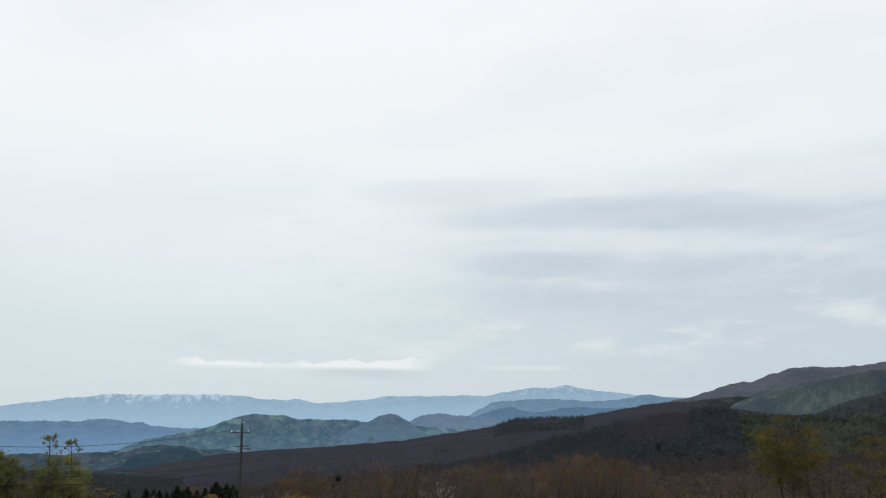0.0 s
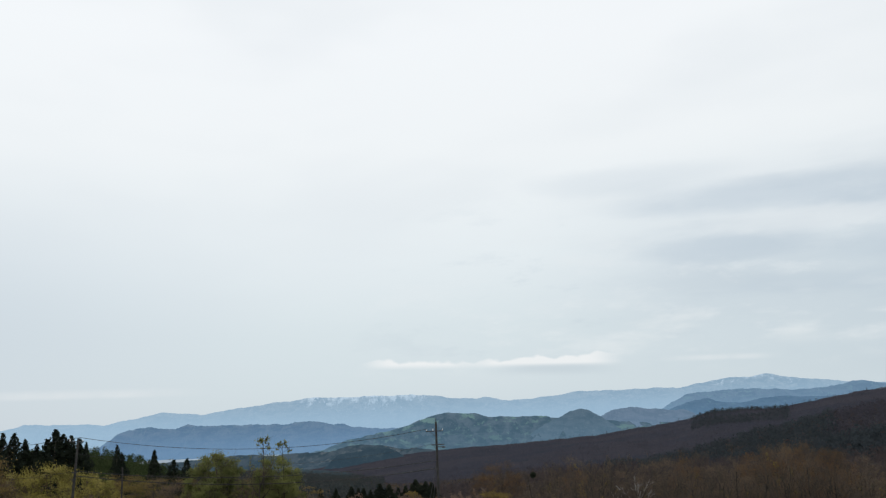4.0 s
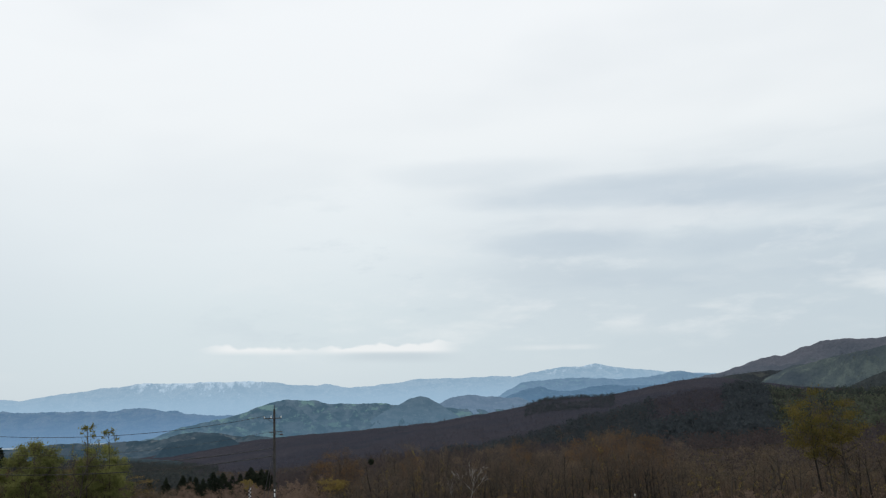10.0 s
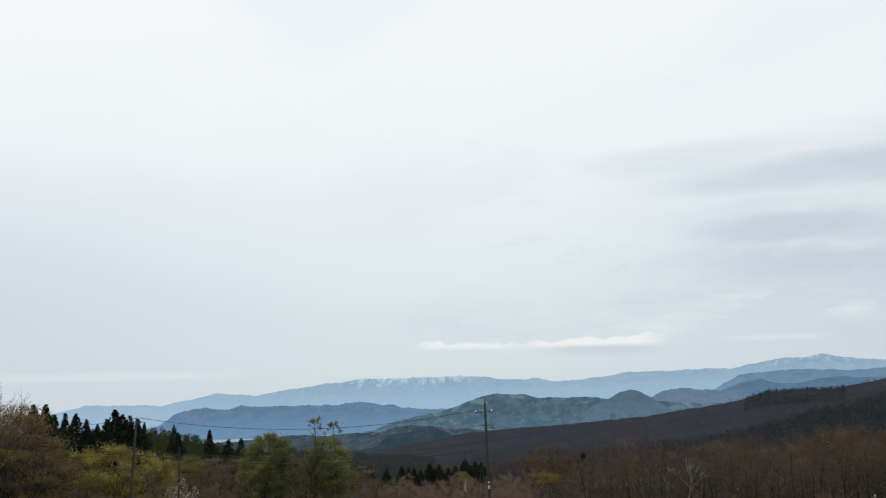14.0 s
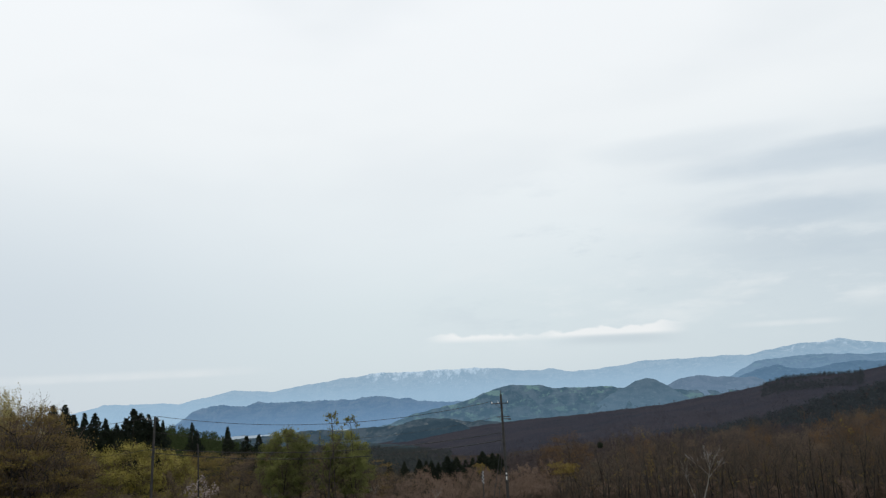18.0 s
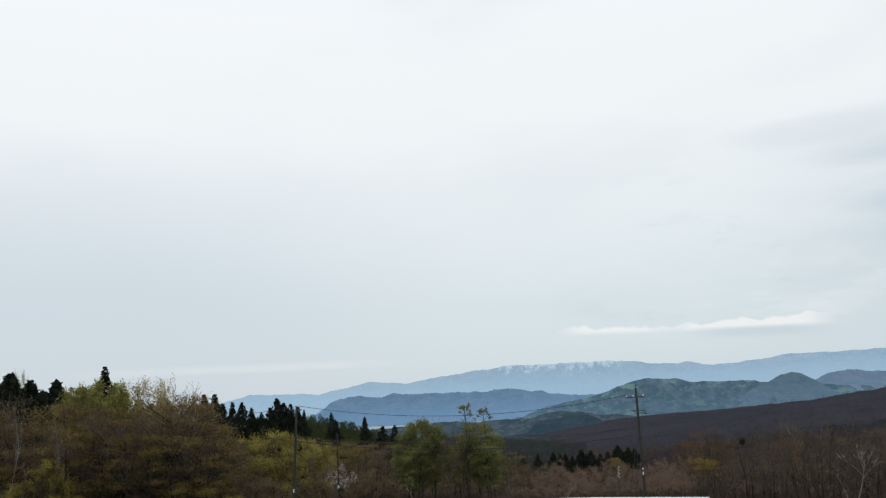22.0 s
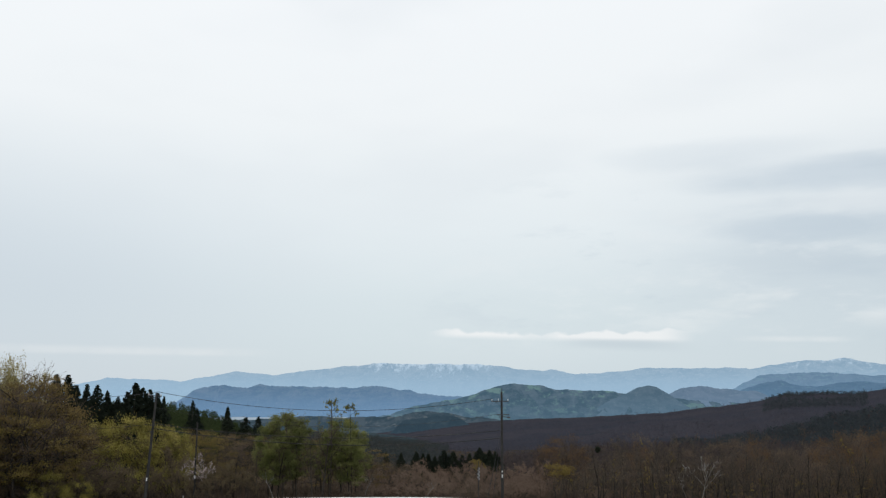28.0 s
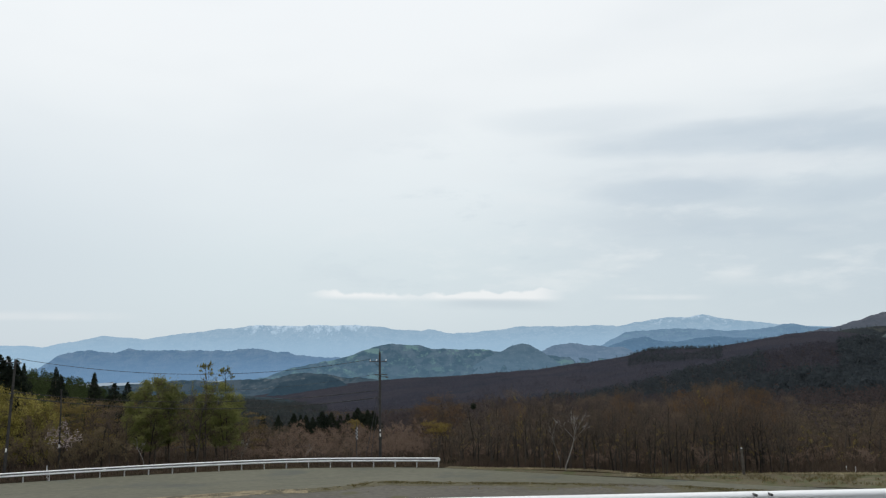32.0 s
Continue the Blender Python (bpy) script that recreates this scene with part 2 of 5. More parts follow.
def land_material(name, a, b, c, scale, haze=None, share=(0.0, 0.0), heights=(0.0, 1.0), snow=None, grain=0.75, patch=(0.5, 0.64), tree=28.0, fields=2.7, below=None, upright=1.0):
    """Distant wooded land: three colours in patches and fine grain; snow above a height; haze is painted on far ranges
    as blue emission, most at the foot.
    """
    m = bpy.data.materials.new(name)
    m.use_nodes = True
    k = Nodes(m.node_tree)
    pos = k.add("ShaderNodeNewGeometry").outputs["Position"]
    sep = k.add("ShaderNodeSeparateXYZ")
    k.link(pos, sep.inputs[0])
    if upright < 1.0:
        # patches of wood and pasture as long up the slope as across it
        pos = k.combine(sep.outputs[0], k.math("MULTIPLY", sep.outputs[1], upright), k.math("MULTIPLY", sep.outputs[2], 2.2))
    col = k.mix(k.step(k.noise(pos, scale, 5.0, 0.6), 0.40, 0.60), a, b)
    third = k.step(k.noise(pos, scale * fields, 6.0, 0.65), *patch)
    if below:
        third = k.math("MULTIPLY", third, k.step(sep.outputs[2], below[1], below[0]))
    col = k.mix(third, col, c)
    speck = k.noise(pos, scale * tree, 4.0, 0.7)
    col = k.mix(grain, col, k.ramp(speck, [(0.3, (0.4, 0.4, 0.4)), (0.7, (1.5, 1.5, 1.5))]), "MULTIPLY")
    if snow:
        squeeze = k.combine(sep.outputs[0], k.math("MULTIPLY", sep.outputs[1], 0.2), k.math("MULTIPLY", sep.outputs[2], 0.9))
        fields = k.math("MULTIPLY", k.step(sep.outputs[0], -980.0, -560.0), k.step(sep.outputs[0], 120.0, -160.0))
        summit = k.math("MULTIPLY", k.step(sep.outputs[0], 1250.0, 1500.0), k.step(sep.outputs[0], 2000.0, 1750.0))
        more = k.math("MULTIPLY_ADD", k.math("MAXIMUM", fields, k.math("MULTIPLY", summit, 0.5)), 86.0, -62.0)
        high = k.math("MULTIPLY_ADD", k.noise(squeeze, 0.030, 6.0, 0.7), snow[1], k.math("ADD", more, k.math("SUBTRACT", sep.outputs[2], snow[0])))
        col = k.mix(k.step(high, snow[1] * 0.47, snow[1] * 0.64), col, (0.9, 0.92, 0.94))
    d, out = k.add("ShaderNodeBsdfDiffuse"), k.add("ShaderNodeOutputMaterial")
    k.link(col, d.inputs[0])
    bn = k.add("ShaderNodeBump")
    bn.inputs["Strength"].default_value, bn.inputs["Distance"].default_value = 1.0, 0.10 / scale
    k.link(k.noise(pos, scale * 8.0, 6.0, 0.65), bn.inputs["Height"])
    k.link(bn.outputs[0], d.inputs["Normal"])
    # Haze painted as emission over the land, stronger towards the foot.
    if haze:
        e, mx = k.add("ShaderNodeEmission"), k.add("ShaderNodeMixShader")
        e.inputs[0].default_value = (*haze, 1.0)
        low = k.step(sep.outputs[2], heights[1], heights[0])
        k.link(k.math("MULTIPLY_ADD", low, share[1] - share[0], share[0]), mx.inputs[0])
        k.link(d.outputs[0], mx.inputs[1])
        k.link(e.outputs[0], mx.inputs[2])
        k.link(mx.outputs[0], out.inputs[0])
    else:
        k.link(d.outputs[0], out.inputs[0])
    return m


# Far ranges: the colour after the scale is painted haze, then its share.
M_FAR = land_material("hazed_far_range_forest", (0.02, 0.03, 0.045), (0.20, 0.19, 0.18), (0.30, 0.28, 0.26), 0.016, (0.342, 0.508, 0.668), (0.74, 0.93), (10.0, 165.0), snow=(150.0, 430.0), upright=0.15, tree=8.0)
M_FARR = land_material("hazed_far_spur_forest", (0.012, 0.024, 0.035), (0.078, 0.092, 0.118), (0.10, 0.16, 0.14), 0.020, (0.208, 0.350, 0.515), (0.62, 0.86), (-30.0, 90.0), grain=0.4, upright=0.2, tree=10.0)
M_BLUE = land_material("hazed_blue_ridge_forest", (0.010, 0.022, 0.032), (0.055, 0.072, 0.092), (0.10, 0.16, 0.14), 0.024, (0.142, 0.264, 0.412), (0.60, 0.80), (-40.0, 60.0), grain=0.4, upright=0.2, tree=10.0, patch=(0.56, 0.66))
M_MID = land_material("hazed_lake_ridge_forest", (0.01, 0.018, 0.022), (0.13, 0.13, 0.12), (0.08, 0.11, 0.08), 0.020, (0.162, 0.290, 0.462), (0.62, 0.88), (-80.0, 45.0), upright=0.2, tree=9.0)
# Hills and foothills get darker blue emission as their haze.
M_HILL = land_material("hazed_hill_pasture", (0.012, 0.028, 0.034), (0.092, 0.110, 0.125), (0.142, 0.225, 0.172), 0.024, (0.112, 0.206, 0.296), (0.44, 0.60), (-75.0, 30.0), patch=(0.53, 0.62), tree=9.0, fields=0.7, grain=0.3, upright=0.22)
M_DOME = land_material("hazed_dome_wood", (0.018, 0.032, 0.036), (0.062, 0.076, 0.084), (0.11, 0.125, 0.125), 0.030, (0.138, 0.240, 0.342), (0.46, 0.64), (-60.0, 40.0), patch=(0.55, 0.66), tree=9.0, grain=0.35, upright=0.22)
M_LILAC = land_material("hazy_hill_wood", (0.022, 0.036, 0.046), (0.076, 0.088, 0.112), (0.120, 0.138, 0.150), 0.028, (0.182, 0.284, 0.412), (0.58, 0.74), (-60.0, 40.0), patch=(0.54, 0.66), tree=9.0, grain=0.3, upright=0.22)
M_FOOT = land_material("hazed_foothill_slopes", (0.012, 0.020, 0.022), (0.058, 0.066, 0.070), (0.100, 0.106, 0.102), 0.026, (0.085, 0.152, 0.220), (0.32, 0.46), (-95.0, -45.0), grain=0.35, patch=(0.54, 0.64), fields=1.4, tree=9.0, upright=0.2)
M_COPSE = land_material("hazed_foothill_wood", (0.008, 0.014, 0.017), (0.018, 0.026, 0.030), (0.034, 0.044, 0.044), 0.020, (0.075, 0.135, 0.195), (0.34, 0.46), (-95.0, -50.0), grain=0.5, patch=(0.56, 0.66), tree=10.0, upright=0.25)
# Flank and green slope: a thinner share of haze emission.
M_PEAK = land_material("hazed_flank_wood", (0.088, 0.084, 0.098), (0.060, 0.062, 0.074), (0.080, 0.102, 0.080), 0.0055, (0.17, 0.24, 0.32), (0.15, 0.26), (-20.0, 120.0), patch=(0.56, 0.66), fields=1.6, below=(58.0, 92.0), tree=24.0, grain=0.4)
M_GREENS = land_material("hazed_spring_green_slope", (0.040, 0.047, 0.050), (0.060, 0.073, 0.063), (0.094, 0.112, 0.090), 0.012, (0.15, 0.222, 0.305), (0.12, 0.20), (-20.0, 80.0), patch=(0.52, 0.64), fields=2.0, tree=20.0, grain=0.4)
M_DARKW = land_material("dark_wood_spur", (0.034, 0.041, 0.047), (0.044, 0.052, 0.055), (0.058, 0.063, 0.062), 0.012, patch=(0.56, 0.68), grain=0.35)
# Blue lean of these base colours is haze painted over brown woods.
M_SLOPE = land_material("hazed_bare_wood_slope", (0.048, 0.047, 0.058), (0.040, 0.042, 0.055), (0.032, 0.038, 0.050), 0.008, patch=(0.54, 0.70), grain=0.25, tree=26.0)
# Valley wood too has haze mixed in as emission.
M_VALLEY = land_material("hazed_valley_wood", (0.014, 0.021, 0.023), (0.036, 0.043, 0.043), (0.060, 0.062, 0.056), 0.020, (0.075, 0.128, 0.175), (0.24, 0.34), (-75.0, -45.0), grain=0.4, patch=(0.54, 0.66), tree=10.0, upright=0.3)
M_BELT = land_material("conifer_belt", (0.038, 0.043, 0.046), (0.054, 0.052, 0.054), (0.066, 0.059, 0.058), 0.02, grain=0.4)
M_KNOLL = land_material("green_knoll", (0.020, 0.030, 0.015), (0.040, 0.052, 0.024), (0.018, 0.022, 0.014), 0.03)
M_GROUND = land_material("forest_floor", (0.045, 0.036, 0.027), (0.065, 0.05, 0.034), (0.034, 0.031, 0.022), 0.12)
M_WATER = material("lake_water", (0.20, 0.26, 0.31), (0.25, 0.31, 0.36), 0.02, rough=0.4)
M_ASPHALT = material("old_asphalt", (0.084, 0.084, 0.060), (0.118, 0.117, 0.086), 1.6, rough=0.9, bump=0.004, coat_scale=0.11, spots=((0.070, 0.076, 0.064), 0.54, 0.68, 0.16))
M_TAR = material("tar_seam", (0.052, 0.052, 0.042), (0.080, 0.079, 0.062), 2.0, rough=0.85)
M_GRAVEL = material("gravel", (0.062, 0.058, 0.049), (0.112, 0.104, 0.088), 2.5, rough=0.95, bump=0.02, coat_scale=0.2, spots=((0.075, 0.072, 0.036), 0.55, 0.68, 0.35))
M_PAVED = material("upper_lot_asphalt", (0.06, 0.06, 0.06), (0.09, 0.09, 0.085), 6.0, rough=0.9, bump=0.004)
M_VERGE = material("dead_grass_ground", (0.062, 0.054, 0.031), (0.128, 0.108, 0.064), 3.0, rough=0.95, bump=0.03, coat_scale=0.3, spots=((0.066, 0.070, 0.028), 0.46, 0.60, 0.6))
M_MOSSY = material("mossy_verge", (0.050, 0.048, 0.024), (0.098, 0.086, 0.048), 2.4, rough=0.95, bump=0.03, coat_scale=0.4, spots=((0.15, 0.125, 0.078), 0.60, 0.70, 0.9))
M_STRAW = material("straw_ground", (0.13, 0.108, 0.066), (0.27, 0.225, 0.14), 2.2, rough=0.95, bump=0.03, coat_scale=0.35, spots=((0.075, 0.066, 0.042), 0.48, 0.60, 0.7))
M_DRY = leaf_material("dry_grass", (0.26, 0.21, 0.12), (0.085, 0.080, 0.036), 0.2, 0.0)
M_MOSS = leaf_material("olive_grass", (0.070, 0.066, 0.026), (0.185, 0.152, 0.072), 0.2, 0.0)
M_PALE = leaf_material("pale_straw", (0.50, 0.42, 0.28), (0.36, 0.31, 0.19), 0.2, 0.0)
M_WHITE = material("white_paint", (0.80, 0.81, 0.82), (0.86, 0.87, 0.88), 3.0, rough=0.4, spots=((0.45, 0.42, 0.38), 0.66, 0.74, 5.0))
M_POST = material("greyed_white_paint", (0.42, 0.42, 0.42), (0.58, 0.58, 0.57), 6.0, rough=0.6, spots=((0.2, 0.17, 0.14), 0.58, 0.70, 5.0))
# Grey stands in for shade in the beam's hollow; brown spots are grime.
M_GROOVE_SHADE = material("groove_shade_paint", (0.20, 0.20, 0.205), (0.32, 0.32, 0.32), 5.0, rough=0.7, spots=((0.12, 0.10, 0.08), 0.6, 0.7, 4.0))
M_BOLT = material("dark_bolt", (0.05, 0.05, 0.055), (0.09, 0.09, 0.09), 40.0, rough=0.5, metal=0.8)
M_CONCRETE = material("weathered_concrete", (0.036, 0.035, 0.034), (0.062, 0.059, 0.056), 3.0, rough=0.9, bump=0.003)
M_STEEL = material("dull_steel", (0.05, 0.05, 0.055), (0.08, 0.08, 0.085), 8.0, rough=0.6, metal=0.3)
M_CABLE = material("black_cable", (0.015, 0.015, 0.016), (0.03, 0.03, 0.03), 10.0, rough=0.6)
M_PORCELAIN = material("white_porcelain", (0.75, 0.75, 0.74), (0.82, 0.82, 0.81), 10.0, rough=0.2)
M_RED = material("red_band", (0.35, 0.05, 0.04), (0.42, 0.08, 0.06), 10.0, rough=0.5)
M_BARK = material("dark_bark", (0.022, 0.019, 0.016), (0.080, 0.068, 0.056), 3.0, rough=0.95, per_object=1.3)
M_BIRCH = material("birch_bark", (0.20, 0.185, 0.17), (0.36, 0.34, 0.31), 3.0, rough=0.8, spots=((0.07, 0.06, 0.05), 0.58, 0.66, 4.0))
M_TWIG = leaf_material("brown_twigs", (0.074, 0.060, 0.051), (0.134, 0.105, 0.085), 0.15, 0.6)
M_BUD = leaf_material("russet_buds", (0.118, 0.095, 0.076), (0.190, 0.142, 0.098), 0.4, 0.6, bough=0.35)
# Olive, dense, crown and willow: wide range, to paint lit lumps and gaps.
M_OLIVE = leaf_material("olive_young_leaves", (0.080, 0.066, 0.030), (0.330, 0.255, 0.085), 0.32, 0.4, bough=0.5)
M_DENSE = leaf_material("brown_olive_young_leaves", (0.056, 0.045, 0.030), (0.275, 0.203, 0.082), 0.38, 0.3, bough=0.5)
M_GREEN = leaf_material("fresh_green_leaves", (0.105, 0.118, 0.048), (0.240, 0.246, 0.088), 0.48, 0.3, bough=0.5)
M_LAYER = leaf_material("yellow_olive_leaves", (0.070, 0.066, 0.024), (0.175, 0.142, 0.046), 0.3, 0.1, bough=0.5)
M_CROWN = leaf_material("yellow_green_crown", (0.085, 0.095, 0.030), (0.420, 0.400, 0.120), 0.36, 0.1, bough=0.5)
M_THICK = leaf_material("brown_olive_undergrowth", (0.110, 0.090, 0.064), (0.240, 0.192, 0.112), 0.4, 0.3, bough=0.4)
M_WILLOW = leaf_material("yellow_green_leaves", (0.072, 0.066, 0.024), (0.450, 0.390, 0.112), 0.34, 0.3, bough=0.6)
M_PALETREE = leaf_material("pale_catkins", (0.23, 0.195, 0.085), (0.44, 0.38, 0.175), 0.3, 0.3)
M_GOLD = leaf_material("golden_leaves", (0.17, 0.125, 0.042), (0.27, 0.205, 0.072), 0.3, 0.3)
M_BLOSSOM = leaf_material("pale_pink_blossom", (0.50, 0.40, 0.38), (0.62, 0.54, 0.52), 0.3, 0.2)
M_CONIFER = leaf_material("dark_conifer_needles", (0.016, 0.022, 0.018), (0.034, 0.042, 0.028), 0.1, 0.4)
M_FLOOR = leaf_material("dead_undergrowth", (0.070, 0.054, 0.043), (0.130, 0.098, 0.074), 0.2, 0.0, bough=0.4)
M_BRUSH = leaf_material("brown_brush", (0.142, 0.103, 0.083), (0.270, 0.196, 0.150), 0.36, 0.3, bough=0.3)
M_DUSK = leaf_material("grey_brown_buds", (0.088, 0.073, 0.059), (0.182, 0.142, 0.102), 0.3, 0.75, bough=0.3)
M_RUSSET = leaf_material("orange_brown_buds", (0.098, 0.066, 0.042), (0.180, 0.115, 0.064), 0.35, 0.3, bough=0.35)


# ---------------------------------------------------------------- helpers for meshes
def quad_mesh(name, verts, quads):
    """A mesh of four-cornered faces from arrays."""
    me = bpy.data.meshes.new(name)
    verts, quads = np.asarray(verts, np.float32).reshape(-1, 3), np.asarray(quads, np.int32).reshape(-1, 4)
    me.vertices.add(len(verts))
    me.vertices.foreach_set("co", verts.ravel())
    me.loops.add(quads.size)
    me.loops.foreach_set("vertex_index", quads.ravel())
    me.polygons.add(len(quads))
    me.polygons.foreach_set("loop_start", np.arange(0, quads.size, 4, dtype=np.int32))
    me.update(calc_edges=True)
    me.validate()
    return me


def mesh_object(name, verts, quads, mat, parent=None, label="", smooth=False):
    me = quad_mesh(name, verts, quads)
    me.materials.append(mat)
    if smooth:
        me.polygons.foreach_set("use_smooth", np.ones(len(me.polygons), bool))
    ob = new(name, me)
    if parent:
        ob.parent = parent
    if label:
        ob["label"] = label
    return ob


def part(name, bm, mat, parent=None, label=""):
    """Links a bmesh as one mesh object under a thing or a part."""
    me = bpy.data.meshes.new(name)
    bm.to_mesh(me)
    bm.free()
    me.materials.append(mat)
    ob = new(name, me)
    if parent:
        ob.parent = parent
    if label:
        ob["label"] = label
    return ob


class Pile:
    """Collects quads."""

    def __init__(self):
        self.v, self.f, self.n = [], [], 0

    def add(self, v, f):
        v, f = np.asarray(v, float).reshape(-1, 3), np.asarray(f, int).reshape(-1, 4)
        self.v.append(v)
        self.f.append(f + self.n)
        self.n += len(v)

    def tube(self, pts, radii, sides=5):
        pts, radii = np.asarray(pts, float), np.asarray(radii, float)
        k = len(pts)
        tang = np.gradient(pts, axis=0)
        tang /= np.linalg.norm(tang, axis=1)[:, None] + 1e-9
        ref = np.array([0.31, 0.95, 0.05]) if abs(tang[0][2]) > 0.7 else np.array([0.05, 0.1, 1.0])
        u = np.cross(tang, ref)
        u /= np.linalg.norm(u, axis=1)[:, None] + 1e-9
        w = np.cross(tang, u)
        a = np.arange(sides) * 2 * np.pi / sides
        ring = pts[:, None] + radii[:, None, None] * (np.cos(a)[None, :, None] * u[:, None] + np.sin(a)[None, :, None] * w[:, None])
        i, j = np.arange(k - 1)[:, None] * sides, np.arange(sides)[None]
        j2 = (j + 1) % sides
        self.add(ring, np.stack([i + j, i + j2, i + sides + j2, i + sides + j], -1))

    def blade(self, pts, width, rng):
        """A thin flat twig."""
        pts = np.asarray(pts, float)
        w = np.cross(pts[-1] - pts[0], rng.normal(size=3))
        w = w / (np.linalg.norm(w) + 1e-9)
        k = np.linspace(width, width * 0.4, len(pts))[:, None]
        v = np.stack([pts - w * k, pts + w * k], 1)
        i = np.arange(len(pts) - 1)[:, None] * 2
        self.add(v, np.concatenate([i, i + 1, i + 3, i + 2], 1))

    def leaves(self, centres, size, rng, tall=1.0, up=0.0):
        """Small bent quads at the centres, turned every way."""
        n = len(centres)
        a = rng.normal(size=(n, 3))
        a[:, 2] += up * 2
        a /= np.linalg.norm(a, axis=1)[:, None]
        b = np.cross(a, rng.normal(size=(n, 3)))
        b /= np.linalg.norm(b, axis=1)[:, None] + 1e-9
        s = (size * rng.uniform(0.55, 1.35, n))[:, None]
        c = np.asarray(centres)
        v = np.stack([c - a * s * tall, c + b * s * 0.6, c + a * s * tall, c - b * s * 0.6], 1)
        self.add(v, np.arange(n * 4).reshape(n, 4))

    def done(self, name, mat, parent=None, label="", smooth=False):
        return mesh_object(name, np.concatenate(self.v), np.concatenate(self.f), mat, parent, label, smooth)


def box(bm, x0, y0, z0, x1, y1, z1, bevel=0.0):
    g = bmesh.ops.create_cube(bm, size=1.0, matrix=Matrix.LocRotScale(((x0 + x1) / 2, (y0 + y1) / 2, (z0 + z1) / 2), None, (x1 - x0, y1 - y0, z1 - z0)))
    if bevel:
        bmesh.ops.bevel(bm, geom=list({e for v in g["verts"] for e in v.link_edges}), offset=bevel, segments=1, affect="EDGES")


def rod(bm, p, q, r0, r1=None, sides=10):
    p, q = Vector(p), Vector(q)
    m = Matrix.Translation((p + q) / 2) @ (q - p).to_track_quat("Z", "Y").to_matrix().to_4x4()
    bmesh.ops.create_cone(bm, cap_ends=True, segments=sides, radius1=r0, radius2=r0 if r1 is None else r1, depth=(q - p).length, matrix=m)


def smooth_line(points, step):
    """A smooth line through the points, cut at even steps."""
    p = np.asarray(points, float)
    p = np.vstack([2 * p[0] - p[1], p, 2 * p[-1] - p[-2]])
    out = []
    for i in range(1, len(p) - 2):
        for s in np.linspace(0, 1, 40, endpoint=False):
            out.append(0.5 * (2 * p[i] + (p[i + 1] - p[i - 1]) * s + (2 * p[i - 1] - 5 * p[i] + 4 * p[i + 1] - p[i + 2]) * s * s + (3 * p[i] - p[i - 1] - 3 * p[i + 1] + p[i + 2]) * s ** 3))
    out = np.array(out + [p[-2]])
    run = np.concatenate([[0], np.cumsum(np.linalg.norm(np.diff(out, axis=0), axis=1))])
    at = run[-1] - np.arange(0, run[-1], step)[::-1]
    return np.stack([np.interp(at, run, out[:, c]) for c in range(out.shape[1])], 1)


def spot(az, d):
    return d * math.sin(radians(az)), d * math.cos(radians(az))


def blend(x, lo, hi):
    t = np.clip((x - lo) / (hi - lo), 0, 1)
    return t * t * (3 - 2 * t)


# ---------------------------------------------------------------- the ground
LOT = 8.55          # level of the upper parking lot; the road below lies at 0


def ground(x, y):
    """Height of the land: upper lot, bank, road level, woods falling away to the valley and the lake."""
    x, y = np.asarray(x, float), np.asarray(y, float)
    e = np.hypot(0.72 * x, y)
    az = np.degrees(np.arctan2(x, y))
    z = LOT * (1 - blend(y, 7.5, 27.0))
    k = np.interp(az, [-60, -38, -24, -12, -3, 6, 20, 45], [0.0, 0.01, 0.03, 0.06, 0.11, 0.07, 0.055, 0.03])
    s = np.where(y > 0, np.maximum(e - 84.0 + 8.0 * blend(az, 5.0, 20.0), 0), 0)
    z = z - k * 260 * (1 - np.exp(-s / 260)) - 0.035 * np.maximum(s - 160, 0)
    return np.maximum(z, -92.0)


def gz(x, y):
    return float(ground(x, y))


def build_ground():
    na, radii = 288, np.concatenate([np.linspace(0, 40, 26), np.geomspace(42, 4950, 84)])
    a = np.arange(na) * 2 * np.pi / na
    x, y = radii[:, None] * np.sin(a)[None], radii[:, None] * np.cos(a)[None]
    z = ground(x, y) - 0.06
    rough = np.array([[noise.fractal((px * 0.06, py * 0.06, 2.0), 1.0, 2.0, 3) for px, py in zip(r1, r2)] for r1, r2 in zip(x, y)])
    e = np.hypot(0.72 * x, y)
    z += rough * 0.5 * blend(e, 84, 130) + rough * 0.2 * blend(y, 9, 14) * blend(-y, -60, -50)
    i, j = np.arange(len(radii) - 1)[:, None] * na, np.arange(na)[None]
    j2 = (j + 1) % na
    f = np.stack([i + j, i + na + j, i + na + j2, i + j2], -1)
    ob = mesh_object("ground", np.stack([x, y, z], -1), f, M_GROUND, smooth=True)
    tagged(ob, "brown forest floor falling away to a wide valley", "ground", kind="structure")


build_ground()

RAIL = [(-94.46, 55.1), (-68.88, 61.5), (-56.09, 65.14), (-47.32, 69.04), (-41.96, 70.73), (-36, 73.3), (-30.2, 75.2), (-23.4, 77.2), (-16.3, 78.9), (-9.0, 79.9), (-3.0, 79.6), (5.3, 78.05)]
INNER = [(-96, 44), (-60, 54), (-29, 62), (-20, 63.8), (-15.5, 64.7), (-10.3, 66.2), (-5.5, 66.7), (-3.1, 67.3), (-1.9, 68.6), (0.1, 69.5), (5.0, 68.3), (11.5, 66.8), (16.9, 65.2), (22.6, 63.2), (25.1, 61.6), (40, 54), (70, 40)]
